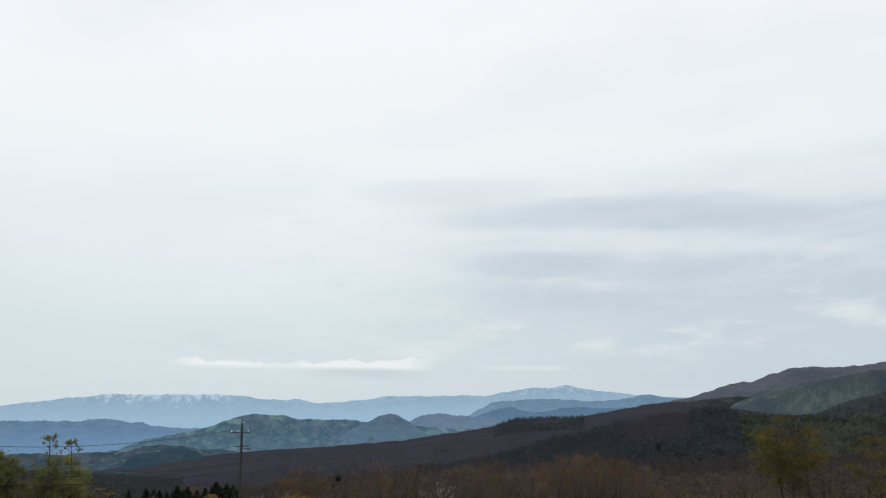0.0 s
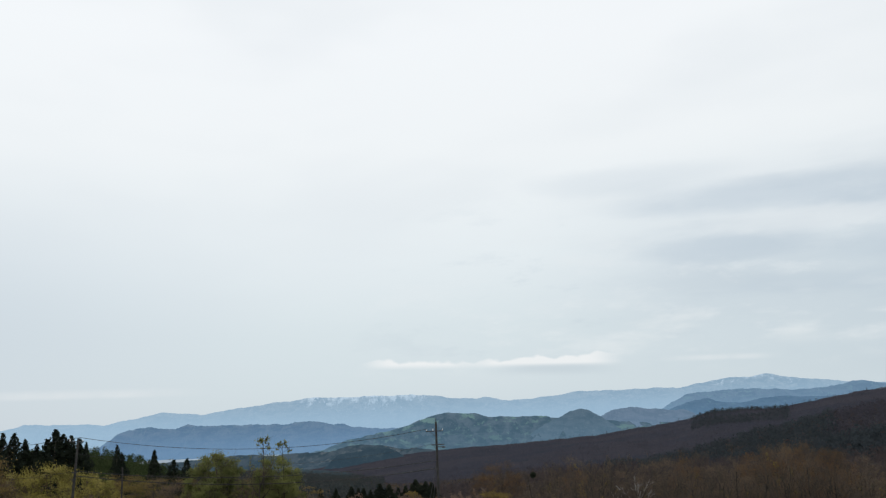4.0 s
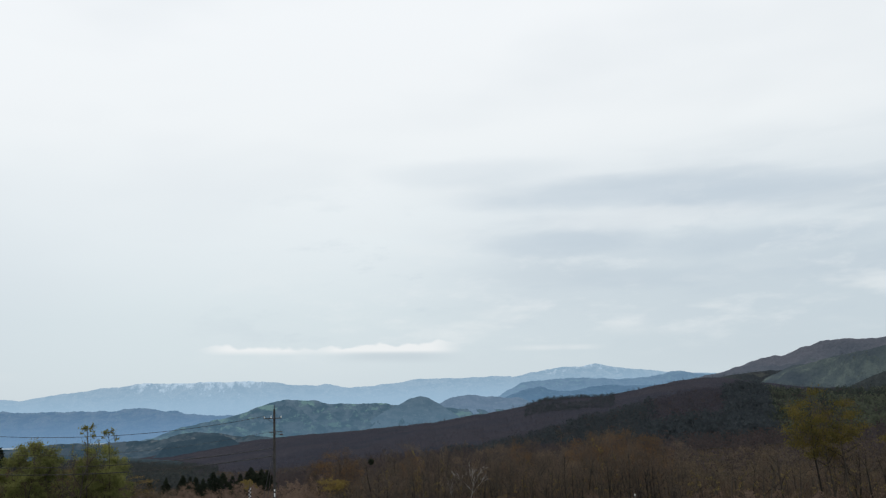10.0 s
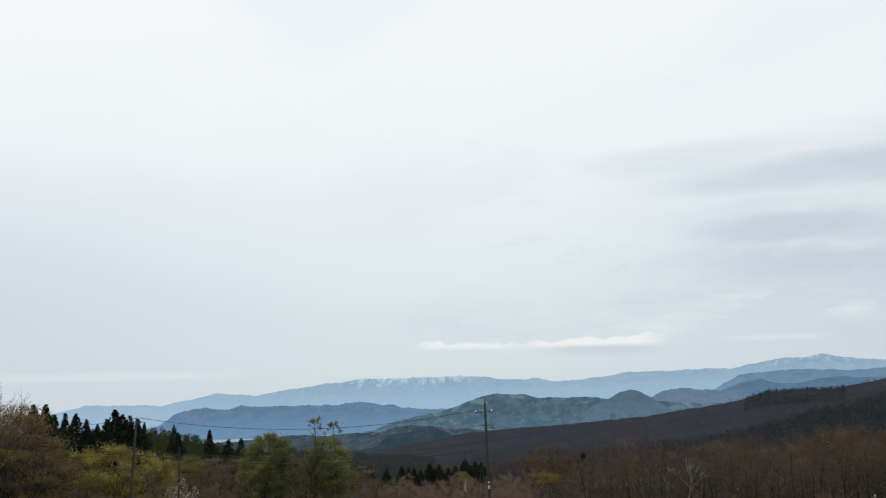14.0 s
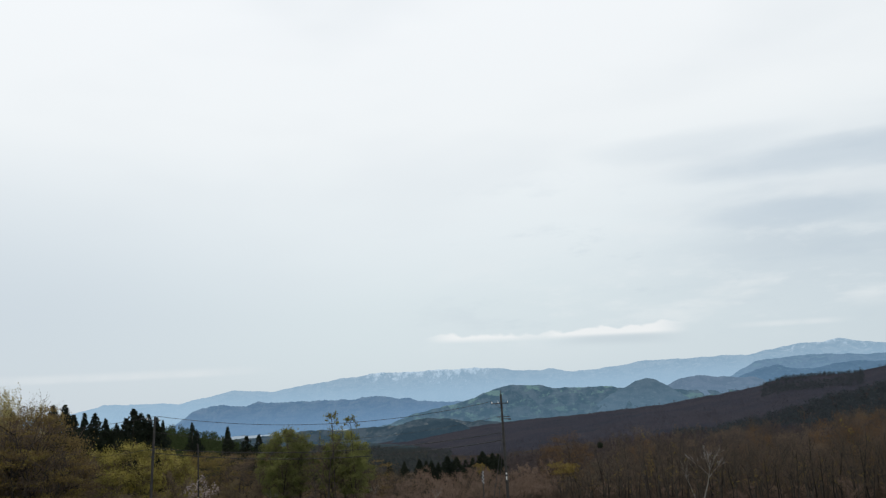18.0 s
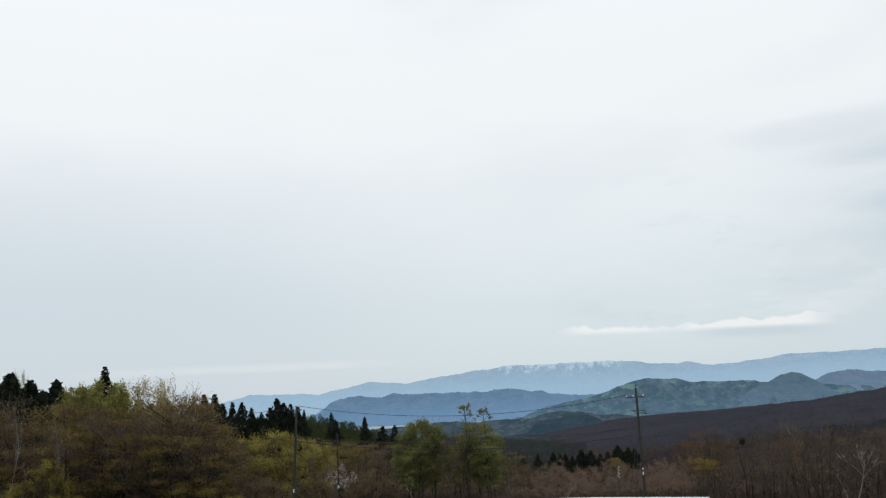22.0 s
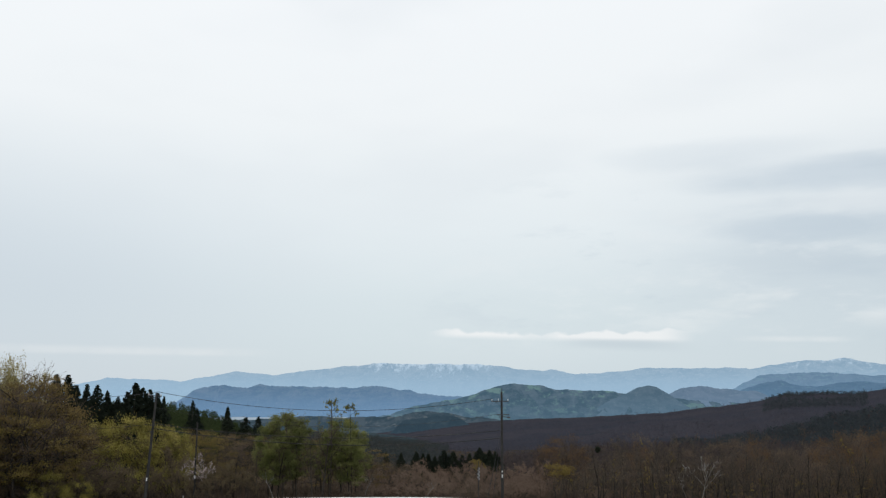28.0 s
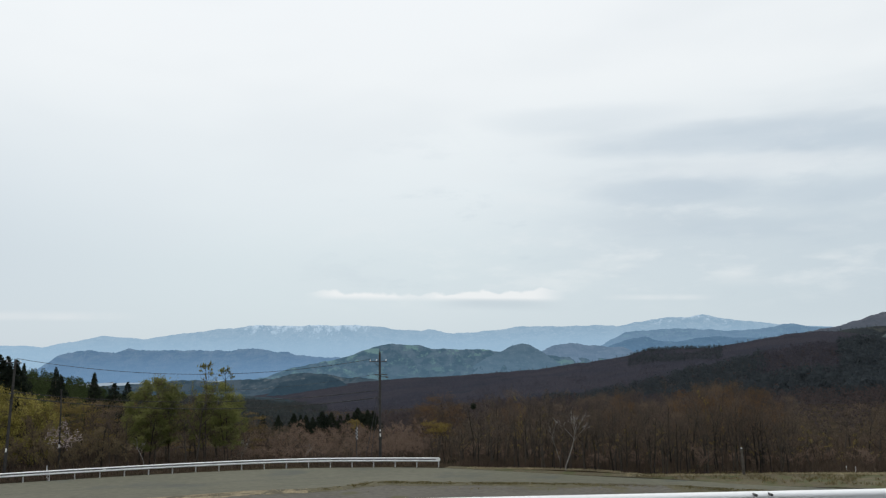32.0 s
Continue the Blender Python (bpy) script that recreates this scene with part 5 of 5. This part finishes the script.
G.kinds["shrub"] = [tree("shrub", "low tangled brown shrub", 280 + i, h=4, spread=1.9, clear=0.05, stems=3, limbs=9, subs=6, twigs=5, r=0.05, leaf=M_BRUSH, leaf_n=1300, leaf_size=0.06, twig=M_BRUSH) for i in range(4)]
G.kinds["thicket"] = [tree("shrub", "dark brown shrub at the foot of the wood", 290 + i, h=4, spread=1.9, clear=0.05, stems=3, limbs=9, subs=6, twigs=4, r=0.05, leaf=M_THICK, leaf_n=1600, leaf_size=0.08, twig=M_TWIG) for i in range(2)]
G.kinds["cherry"] = [tree("cherry_tree", "wild cherry tree in pale pink blossom", 300, h=5, spread=2.1, clear=0.3, limbs=8, subs=6, twigs=5, r=0.09, leaf=M_BLOSSOM, leaf_n=800, leaf_size=0.07, lift=0.04)]
G.kinds["gold"] = [tree("golden_shrub", "shrub with a low dome of golden young leaf", 310, h=4, spread=1.6, clear=0.3, stems=2, limbs=10, subs=6, twigs=4, r=0.06, leaf=M_GOLD, leaf_n=1700, leaf_size=0.075, clump=0.3, mass=16, low=0.74, shell=0.7, tier=0.5, gathered=0.95)]
G.kinds["goldtop"] = [tree("thin_tree", "thin young tree with a tuft of golden leaves", 330, h=6, lean=0.01, curl=0.02, spread=1.1, clear=0.84, limbs=6, subs=4, twigs=4, r=0.05, leaf=M_GOLD, leaf_n=420, leaf_size=0.09, lift=0.0, pitch=0.3, top=0.93)]
G.kinds["layer"] = [tree("leafy_tree", "tall tree in yellow-olive spring leaf above the bare woods", 230 + i, h=10, spread=3.0, clear=0.4, limbs=12, subs=7, twigs=4, r=0.15, leaf=M_LAYER, leaf_n=4200, leaf_size=0.09, lift=0.0, top=0.88, pitch=0.2, clump=0.6, mass=15, low=0.42, tier=0.35, gathered=0.92) for i in range(2)]
G.kinds["russet"] = [tree("budding_tree", "round-crowned tree with orange-brown buds", 170 + i, h=10, spread=3.2, clear=0.25, limbs=14, subs=8, twigs=5, r=0.15, leaf=M_RUSSET, leaf_n=4600, leaf_size=0.07, lift=0.05, top=0.82, clump=0.5, mass=46, low=0.3, shell=0.75) for i in range(2)]
G.kinds["cedar"] = [conifer("conifer", "dark slender cedar on the rise behind the trees", 400 + i, h=11, w=0.085 + 0.016 * i, n=2300) for i in range(4)]
G.kinds["pine"] = [conifer("conifer", "dark rounded conifer in the wood", 420 + i, h=9, w=0.22, n=3000, spray=0.028) for i in range(2)]

# dark conifers on the rise
for az, d, el, w in ((-39.5, 104, 2.8, 1.25), (-38.4, 108, 2.35, 1.15), (-37.0, 106, 2.25, 1.15), (-40.8, 106, 2.5, 1.1), (-40.1, 107, 2.1, 1.3), (-37.7, 107, 1.7, 1.3), (-36.5, 106, 1.5, 1.2), (-38.9, 109, 1.9, 1.4)):
    G.plant("pine", az, d, el, w)
for az, d, el, w in ((-33.2, 110, 0.95, 1.3), (-32.3, 112, 0.75, 1.4), (-31.5, 111, 0.6, 1.3), (-30.7, 112, 0.9, 1.3)):
    G.plant("pine", az, d, el, w)
for az, d, el, w in ((-34.25, 106, 3.05, 1.3), (-28.25, 120, 1.06, 1.2), (-27.6, 118, 1.03, 1.5), (-27.1, 119, 0.4, 1.4), (-26.5, 126, 0.47, 1.2), (-25.9, 124, 0.44, 1.3), (-25.3, 128, 0.04, 1.3), (-24.65, 130, -0.28, 1.2), (-24.1, 126, 0.0, 1.3), (-23.66, 124, 0.58, 1.4), (-23.25, 125, 0.25, 1.4), (-22.8, 124, 0.17, 1.3), (-22.3, 126, -0.05, 1.2), (-21.92, 132, -0.28, 0.8), (-20.15, 134, -0.52, 0.8), (-19.85, 130, -1.05, 1.0), (-17.96, 128, -0.94, 1.1)):
    G.plant("cedar", az, d, el, w)
for az, d, el, w in ((-16.8, 128, -1.6, 0.9), (-16.0, 130, -1.55, 0.75), (-26.2, 128, -0.4, 1.0), (-24.9, 129, -0.7, 1.0), (-23.4, 127, -0.5, 1.0)):
    G.plant("cedar", az, d, el, w * 1.5)
for az, d, el, w in ((-8.65, 138, -3.98, 0.8), (-7.64, 136, -3.85, 0.7), (-6.64, 134, -3.9, 0.8), (-5.64, 132, -3.84, 1.0), (-5.2, 133, -3.95, 0.9), (-4.85, 135, -3.98, 1.0), (-4.4, 134, -4.1, 0.8), (-3.79, 130, -3.75, 1.3), (-3.2, 132, -3.83, 1.3), (-2.6, 136, -4.05, 1.0), (-2.1, 133, -3.95, 1.1), (-1.45, 130, -3.6, 1.4), (-0.8, 131, -3.75, 1.2), (-0.4, 132, -3.82, 1.2)):
    G.plant("pine", az, d, el, w * 0.7, label="small dark rounded conifer among the brown shrubs")

# the wood on the near side of the bend
for az, d, el in ((-41.5, 92, 1.3), (-39.9, 91, 0.6), (-38.0, 92, 0.7), (-36.6, 91, 0.9), (-35.2, 93, 0.9), (-33.8, 92, 0.6), (-32.6, 94, 0.4), (-31.6, 95, 0.25), (-30.8, 92, 0.5), (-29.9, 93, 1.25), (-29.0, 92, 1.05), (-28.2, 91, 0.2), (-43.5, 93, 1.0), (-40.6, 88, -0.8), (-27.6, 90, -1.2)):
    G.plant("dense", az, d, el, 0.95)
for az, d, el in ((-40.4, 90, 1.4), (-39.3, 91, 0.8), (-38.9, 88, -0.6), (-35.8, 88, -0.3), (-34.2, 89, 0.0), (-32.0, 88, -0.2), (-30.4, 89, 0.2), (-29.0, 88, 0.0), (-27.2, 89, -1.8)):
    G.plant("budding", az, d, el, 1.15)
for az, d, el in ((-37.6, 86, -1.0), (-35.6, 86, -0.6), (-32.2, 86, -0.8), (-30.3, 86, -0.6), (-40.0, 86, -2.0), (-28.6, 86, -1.2)):
    G.plant("olive", az, d, el, 1.0)
for az, d, el, w in ((-36.1, 97, 2.3, 0.62), (-35.1, 96, 2.4, 0.62), (-33.85, 97, 2.5, 0.55), (-34.35, 96, 2.25, 0.6), (-35.0, 98, 1.5, 0.6)):
    G.plant("crown", az, d, el, w)
for az, d, el, w in ((-31.6, 98, 2.2, 0.85), (-32.7, 100, 1.9, 0.6), (-30.6, 101, 1.75, 0.5), (-29.2, 102, 1.25, 0.4)):
    G.plant("pale", az, d, el, w)
G.plant("budding", -29.95, 98, 1.42, 0.5)
for az, d, el, w in ((-29.3, 87, 1.15, 1.0), (-33.6, 88, 0.55, 0.95), (-36.6, 90, 0.85, 0.8)):
    G.plant("great", az, d, el, w)
for az, el in ((-40.4, 0.4), (-36.2, -0.4), (-34.4, -0.2), (-33.0, -0.7), (-31.4, -0.3), (-30.0, 0.0), (-29.2, -0.6), (-28.2, -1.5)):
    G.plant("crooked" if el > -0.5 else "bare", az, 85.2, el, 1.0, label="dark bare tree at the edge of the wood")
G.plant("pale", -39.0, 108, 2.9, 0.3)
for az, d, el in ((-37.2, 83.5, -0.05), (-39.45, 84, 0.85), (-38.85, 83.5, -2.1)):
    G.plant("birch", az, d, el, 0.3, turn=0.3)
for az, d, el, w in ((-37.1, 83.6, -2.4, 0.7), (-38.4, 83.4, -3.4, 0.7), (-36.1, 83.8, -4.0, 0.6), (-39.5, 84.0, -3.9, 0.7), (-40.6, 84.2, -4.2, 0.7), (-34.9, 83.9, -5.2, 0.6)):
    G.plant("willow", az, d, el, w, label="olive-green bush at the foot of the wood")
for az, d, el, w in ((-28.1, 83.8, -4.6, 0.75), (-26.6, 84.5, -5.0, 0.6)):
    G.plant("willow", az, d, el, w, label="small olive-green bush behind the guard rail")
for i in range(34):
    G.plant(G.rng.choice(("thicket", "thicket", "budding")), -43.5 + i * 0.55 + G.rng.uniform(-0.3, 0.3), 85.2 + G.rng.uniform(0, 3), -4.6 + G.rng.uniform(-0.7, 0.9), 1.1)
# willows, cherry, mixed trees behind the poles
for az, d, el, w in ((-26.0, 98, -1.7, 0.8), (-24.9, 97, -1.6, 0.8), (-24.0, 99, -1.35, 0.9), (-23.3, 94, -2.5, 0.9), (-22.2, 98, -1.9, 0.8), (-21.4, 96, -2.4, 0.8), (-25.2, 93, -3.0, 0.8), (-20.6, 98, -2.6, 0.6)):
    G.plant("willow", az, d, el, w)
G.plant("cherry", -19.75, 87, -3.75, 1.0)
for az, d, el, k in ((-20.9, 103, -2.2, "dense"), (-19.2, 104, -2.4, "dense"), (-17.6, 103, -2.5, "dense"), (-16.2, 102, -2.6, "dense"), (-12.2, 97, -2.9, "dense"), (-8.6, 98, -3.6, "dense"), (-7.6, 96, -4.2, "budding"), (-15.0, 95, -2.6, "budding"), (-11.8, 94, -3.2, "budding"), (-13.6, 94, -3.6, "budding"), (-9.0, 93, -4.0, "budding"), (-16.9, 90, -3.7, "bare"), (-26.6, 90, -2.2, "budding"), (-21.0, 90, -3.4, "thicket"), (-18.6, 93, -2.7, "olive"), (-17.4, 92, -3.2, "budding"), (-19.8, 100, -2.4, "olive"), (-18.2, 100, -2.6, "budding"), (-16.6, 97, -2.7, "budding"), (-17.9, 88, -4.2, "thicket"), (-23.8, 87, -4.4, "thicket"), (-25.4, 87, -4.2, "budding"), (-22.4, 87, -4.6, "thicket"), (-20.3, 86, -4.9, "thicket"), (-16.6, 87, -4.6, "thicket"), (-15.9, 88, -3.6, "bare"), (-24.6, 88, -4.6, "thicket"), (-18.9, 86, -4.9, "thicket")):
    G.plant(k, az, d, el, 0.95)
for az, d, el, w in ((-14.3, 90, -0.92, 0.85), (-15.2, 91, -1.6, 0.7), (-13.4, 91, -1.5, 0.75), (-10.5, 90, -1.1, 0.85), (-9.6, 92, -2.1, 0.75), (-11.3, 91, -1.9, 0.7), (-14.6, 88, -2.6, 0.8), (-10.0, 88, -2.9, 0.8)):
    G.plant("green", az, d, el, w)
for az, el in ((-11.2, -0.38), (-9.85, -0.72)):
    G.plant("sprig", az, 88.5, el, 1.0)
G.plant("crooked", -11.75, 87, -1.9, 0.8)
G.plant("crooked", -12.4, 88, -2.6, 0.6)
for az, el in ((-14.9, -5.0), (-9.0, -5.2), (-5.0, -5.6)):
    G.plant("birch", az, 84, el, 0.6)
# low brown wood in the dip
for i in range(78):
    az = -9.5 + 12.8 * (i + G.rng.uniform(0, 1)) / 78
    G.plant(G.rng.choice(("shrub", "shrub", "shrub", "budding")), az, 83.5 + 34 * (i % 5) / 5 + G.rng.uniform(0, 4), -4.45 - 0.35 * (4 - i % 5) + G.rng.uniform(-0.4, 0.25), 0.9)
G.plant("goldtop", -1.55, 84.6, -4.3, 1.0)
G.plant("gold", 3.65, 84, -4.6, 0.95)
for az, d, el, w in ((4.0, 95, -2.68, 1.0), (3.1, 97, -3.3, 0.6), (5.0, 96, -3.3, 0.6), (9.0, 86, -3.05, 0.5), (15.9, 88, -2.5, 0.6)):
    G.plant("russet", az, d, el, w)
# the roadside woods
R = random.Random(21)


def edge(az):
    """Distance of the edge of the woods."""
    return float(np.interp(az, [3, 7, 12, 18, 23, 29, 34, 45], [82.5, 77.0, 75.4, 73.0, 74.6, 77.4, 79.2, 83]))


for row, (off, lo, n) in enumerate(((0.6, -4.2, 26), (3.5, -3.5, 27), (8, -3.05, 27), (15, -2.8, 26), (24, -2.6, 24), (36, -2.5, 20))):
    for i in range(n):
        az = 3.2 + 23.5 * (i + R.uniform(0, 1)) / n
        el = lo + R.uniform(-1.3, 0.35) + (0.35 if 19 < az < 24.5 else 0.0) - (0.5 if az > 25.5 else 0.0) - float(np.interp(az, [3.0, 5.8, 8.0], [1.7, 1.1, 0.0]))
        G.plant(R.choice(("bare", "bare", "bare", "crooked", "bare", "budding", "sapling", "budding")) if row > 1 else R.choice(("bare", "bare", "bare", "crooked")), az, edge(az) + off + R.uniform(-0.5, 1.6), el, 0.85)
for i in range(36):
    az = 5.2 + 20.5 * (i + R.uniform(0, 1)) / 36
    G.plant(R.choice(("bare", "bare", "crooked")), az, edge(az) + R.uniform(0.1, 1.2), -4.0 + R.uniform(-0.9, 0.5) - float(np.interp(az, [5.0, 8.0], [0.9, 0.0])), 0.6, label="dark slender bare tree at the edge of the wood")
G.plant("birch", 12.25, edge(12.2) + 0.1, -3.7, 1.0, which=0, turn=0.0, label="tall white-barked birch leaning over at the wood's edge")
G.plant("birch", 11.95, edge(12.0) + 0.3, -4.6, 0.5, which=1, turn=2.6, label="white-barked birch with a crooked forked stem")
for az, d, el in ((20.3, 86, -2.35), (22.2, 84, -2.1), (23.6, 86, -2.2), (24.7, 85, -2.6)):
    G.plant("russet", az, d, el, 0.75)
G.plant("crooked", 24.6, 78, -3.8, 1.2)
for i in range(42):
    az = 25.5 + 20 * (i + R.uniform(0, 1)) / 42
    G.plant(R.choice(("bare", "bare", "crooked", "budding", "crooked")), az, edge(az) + R.uniform(1, 26), (-4.6 if 26 < az < 29 else -3.5) + R.uniform(-0.6, 0.5), 0.9)
for az, d, el, w in ((34.5, 84, 0.12, 0.72), (36.0, 86, -0.5, 0.75), (35.2, 85, -1.2, 0.8)):
    G.plant("layer", az, d, el, w)
for az, d, el, w in ((39.6, 86, -1.1, 0.7), (41.2, 88, -1.0, 0.7)):
    G.plant("layer", az, d, el, w)
for i in range(80):
    az = 3.5 + 39 * (i + R.uniform(0, 1)) / 80
    G.plant("sapling", az, edge(az) + R.uniform(0.3, 9), R.uniform(-6.3, -4.6), 1.1)
for i in range(26):
    az = 4.5 + 38 * (i + R.uniform(0, 1)) / 26
    G.plant("shrub", az, edge(az) + R.uniform(1.0, 6), -6.3 + R.uniform(-0.5, 0.5), 0.9)


# a dark ball of mistletoe in one of the bare trees
host = G.plant("bare", 6.25, 81, -3.1, 0.9, which=0)
rng = np.random.default_rng(5)
c = rng.normal(size=(420, 3))
c *= (0.26 * rng.uniform(0.05, 1.15, 420) ** 0.45 / np.linalg.norm(c, axis=1))[:, None]
p = Pile()
hx, hy = spot(6.27, 80.6)
p.leaves(c + (hx, hy, EYE + 80.6 * math.tan(radians(-3.64))), np.full(420, 0.07), rng)
ball = p.done("mistletoe", M_CONIFER)
bpy.context.view_layer.update()
ball.parent = host
ball.matrix_parent_inverse = host.matrix_basis.inverted()
ball["label"] = "dark round ball of mistletoe"


# kinds that found no place in the woods are taken away again
for kind, made in G.kinds.items():
    for i, ob in enumerate(made):
        if (kind, i) not in G.used:
            for piece in list(ob.children):
                bpy.data.objects.remove(piece)
            bpy.data.objects.remove(ob)


# ---------------------------------------------------------------- brush, grass
def tufts(name, label, n, seed, place, height, mat, size=0.5, category="grass", clump=-9.0, lift=0.0):
    rng = np.random.default_rng(seed)
    x, y = place(rng, n)
    thick = np.array([noise.noise((a * 0.55, b * 0.55, seed)) + 0.6 * noise.noise((a * 2.3, b * 2.3, seed)) for a, b in zip(x, y)])
    x, y = x[thick > clump], y[thick > clump]
    z = ground(x, y) + lift
    h = height * rng.uniform(0.35, 1.2, len(x))
    base = np.stack([x, y, z], 1)
    tip = base + np.stack([rng.normal(size=len(x)) * h * 0.45, rng.normal(size=len(x)) * h * 0.45, h], 1)
    side = rng.normal(size=(len(x), 3)) * [1, 1, 0.2]
    side = side / np.linalg.norm(side, axis=1)[:, None] * (h * size * 0.16)[:, None]
    v = np.stack([base - side, base + side, tip + side * 0.25, tip - side * 0.25], 1)
    p = Pile()
    p.add(v, np.arange(len(x) * 4).reshape(-1, 4))
    return tagged(p.done(name, mat), label, category, kind="stuff")


def sector(az0, az1, d0, d1):
    def place(rng, n):
        a, d = np.radians(rng.uniform(az0, az1, n)), np.sqrt(rng.uniform(d0 ** 2, d1 ** 2, n))
        return d * np.sin(a), d * np.cos(a)
    return place


def along(points, w0, w1):
    q = smooth_line(points, 0.25)
    t = np.gradient(q, axis=0)
    t /= np.linalg.norm(t, axis=1)[:, None]

    def place(rng, n):
        i = rng.integers(0, len(q), n)
        o = rng.uniform(w0, w1, n)
        return q[i, 0] - t[i, 1] * o + rng.normal(size=n) * 0.15, q[i, 1] + t[i, 0] * o
    return place


tufts("brushwood", "tangle of brown brushwood on the forest floor", 14000, 31, sector(-26, 3, 84, 122), 0.7, M_FLOOR, 0.35, "brushwood")
tufts("brushwood", "tangle of brown brushwood on the forest floor", 5000, 40, sector(-34, -26, 86, 120), 0.8, M_FLOOR, 0.35, "brushwood")
tufts("brushwood", "tangle of brown brushwood on the forest floor", 5000, 41, sector(-46, -34, 92, 125), 0.8, M_FLOOR, 0.35, "brushwood")
tufts("brushwood", "tangle of brown brushwood on the forest floor", 20000, 32, sector(3, 45, 80, 125), 0.8, M_FLOOR, 0.35, "brushwood")
tufts("undergrowth", "low brown-olive undergrowth behind the guard rail", 8000, 44, along(RAIL[1:6], 1.2, 5.5), 0.8, M_THICK, 0.6, "undergrowth", clump=-0.2)
tufts("verge_grass", "dark dead grass along the foot of the guard rail", 6000, 33, along(RAIL, 0.1, 2.2), 0.4, M_FLOOR, 0.5)
tufts("verge_grass", "ragged dry grass between road and gravel", 7000, 34, along(INNER[1:-1], -3.6, 0.2), 0.07, M_DRY, 2.0, clump=0.12, lift=0.06)
tufts("verge_grass", "low olive grass along the inner edge of the road", 16000, 42, along(INNER[6:-1], -1.1, 0.2), 0.07, M_MOSS, 3.0, clump=-0.05, lift=0.06)
tufts("straw", "pale trampled straw beside the gravel", 6000, 43, along(INNER[1:8], -1.8, 0.2), 0.07, M_PALE, 2.5, clump=0.0, lift=0.06)
tufts("straw", "pale dead grass on the edge of the woods", 3000, 35, along([(8.0, 76.2), (9.2, 75.5), (14.8, 74.0), (18.8, 72.0), (21.1, 69.3)], 0.0, 0.7), 0.14, M_PALE, 1.0)
tufts("verge_grass", "rough grass bank with pale dead stalks", 12000, 36, along([(20.5, 68.2), (27, 64.6), (33, 62.0), (48, 57)], 0.0, 5.5), 0.2, M_DRY, 0.8, clump=0.1, lift=0.06)
tufts("straw", "pale dead grass on the edge of the woods", 6000, 37, along([(20, 69.4), (21.1, 68.7), (24.5, 68.3), (29.1, 67.6), (33.3, 67.4), (42, 65.6)], -0.2, 0.8), 0.16, M_PALE, 0.8)
tufts("brushwood", "dark tangle of stems where the woods meet the road", 9000, 38, along([(6.5, 77.8), (9.2, 75.9), (14.8, 74.4), (18.8, 72.4), (21.1, 69.8)], 0.5, 5.0), 0.55, M_FLOOR, 0.3, "brushwood")
tufts("brushwood", "dark tangle of stems where the woods meet the road", 9000, 39, along([(20, 69.6), (24.5, 68.7), (33, 67.8), (42, 66.0), (54, 62.5)], 0.7, 9.0), 0.6, M_FLOOR, 0.3, "brushwood")
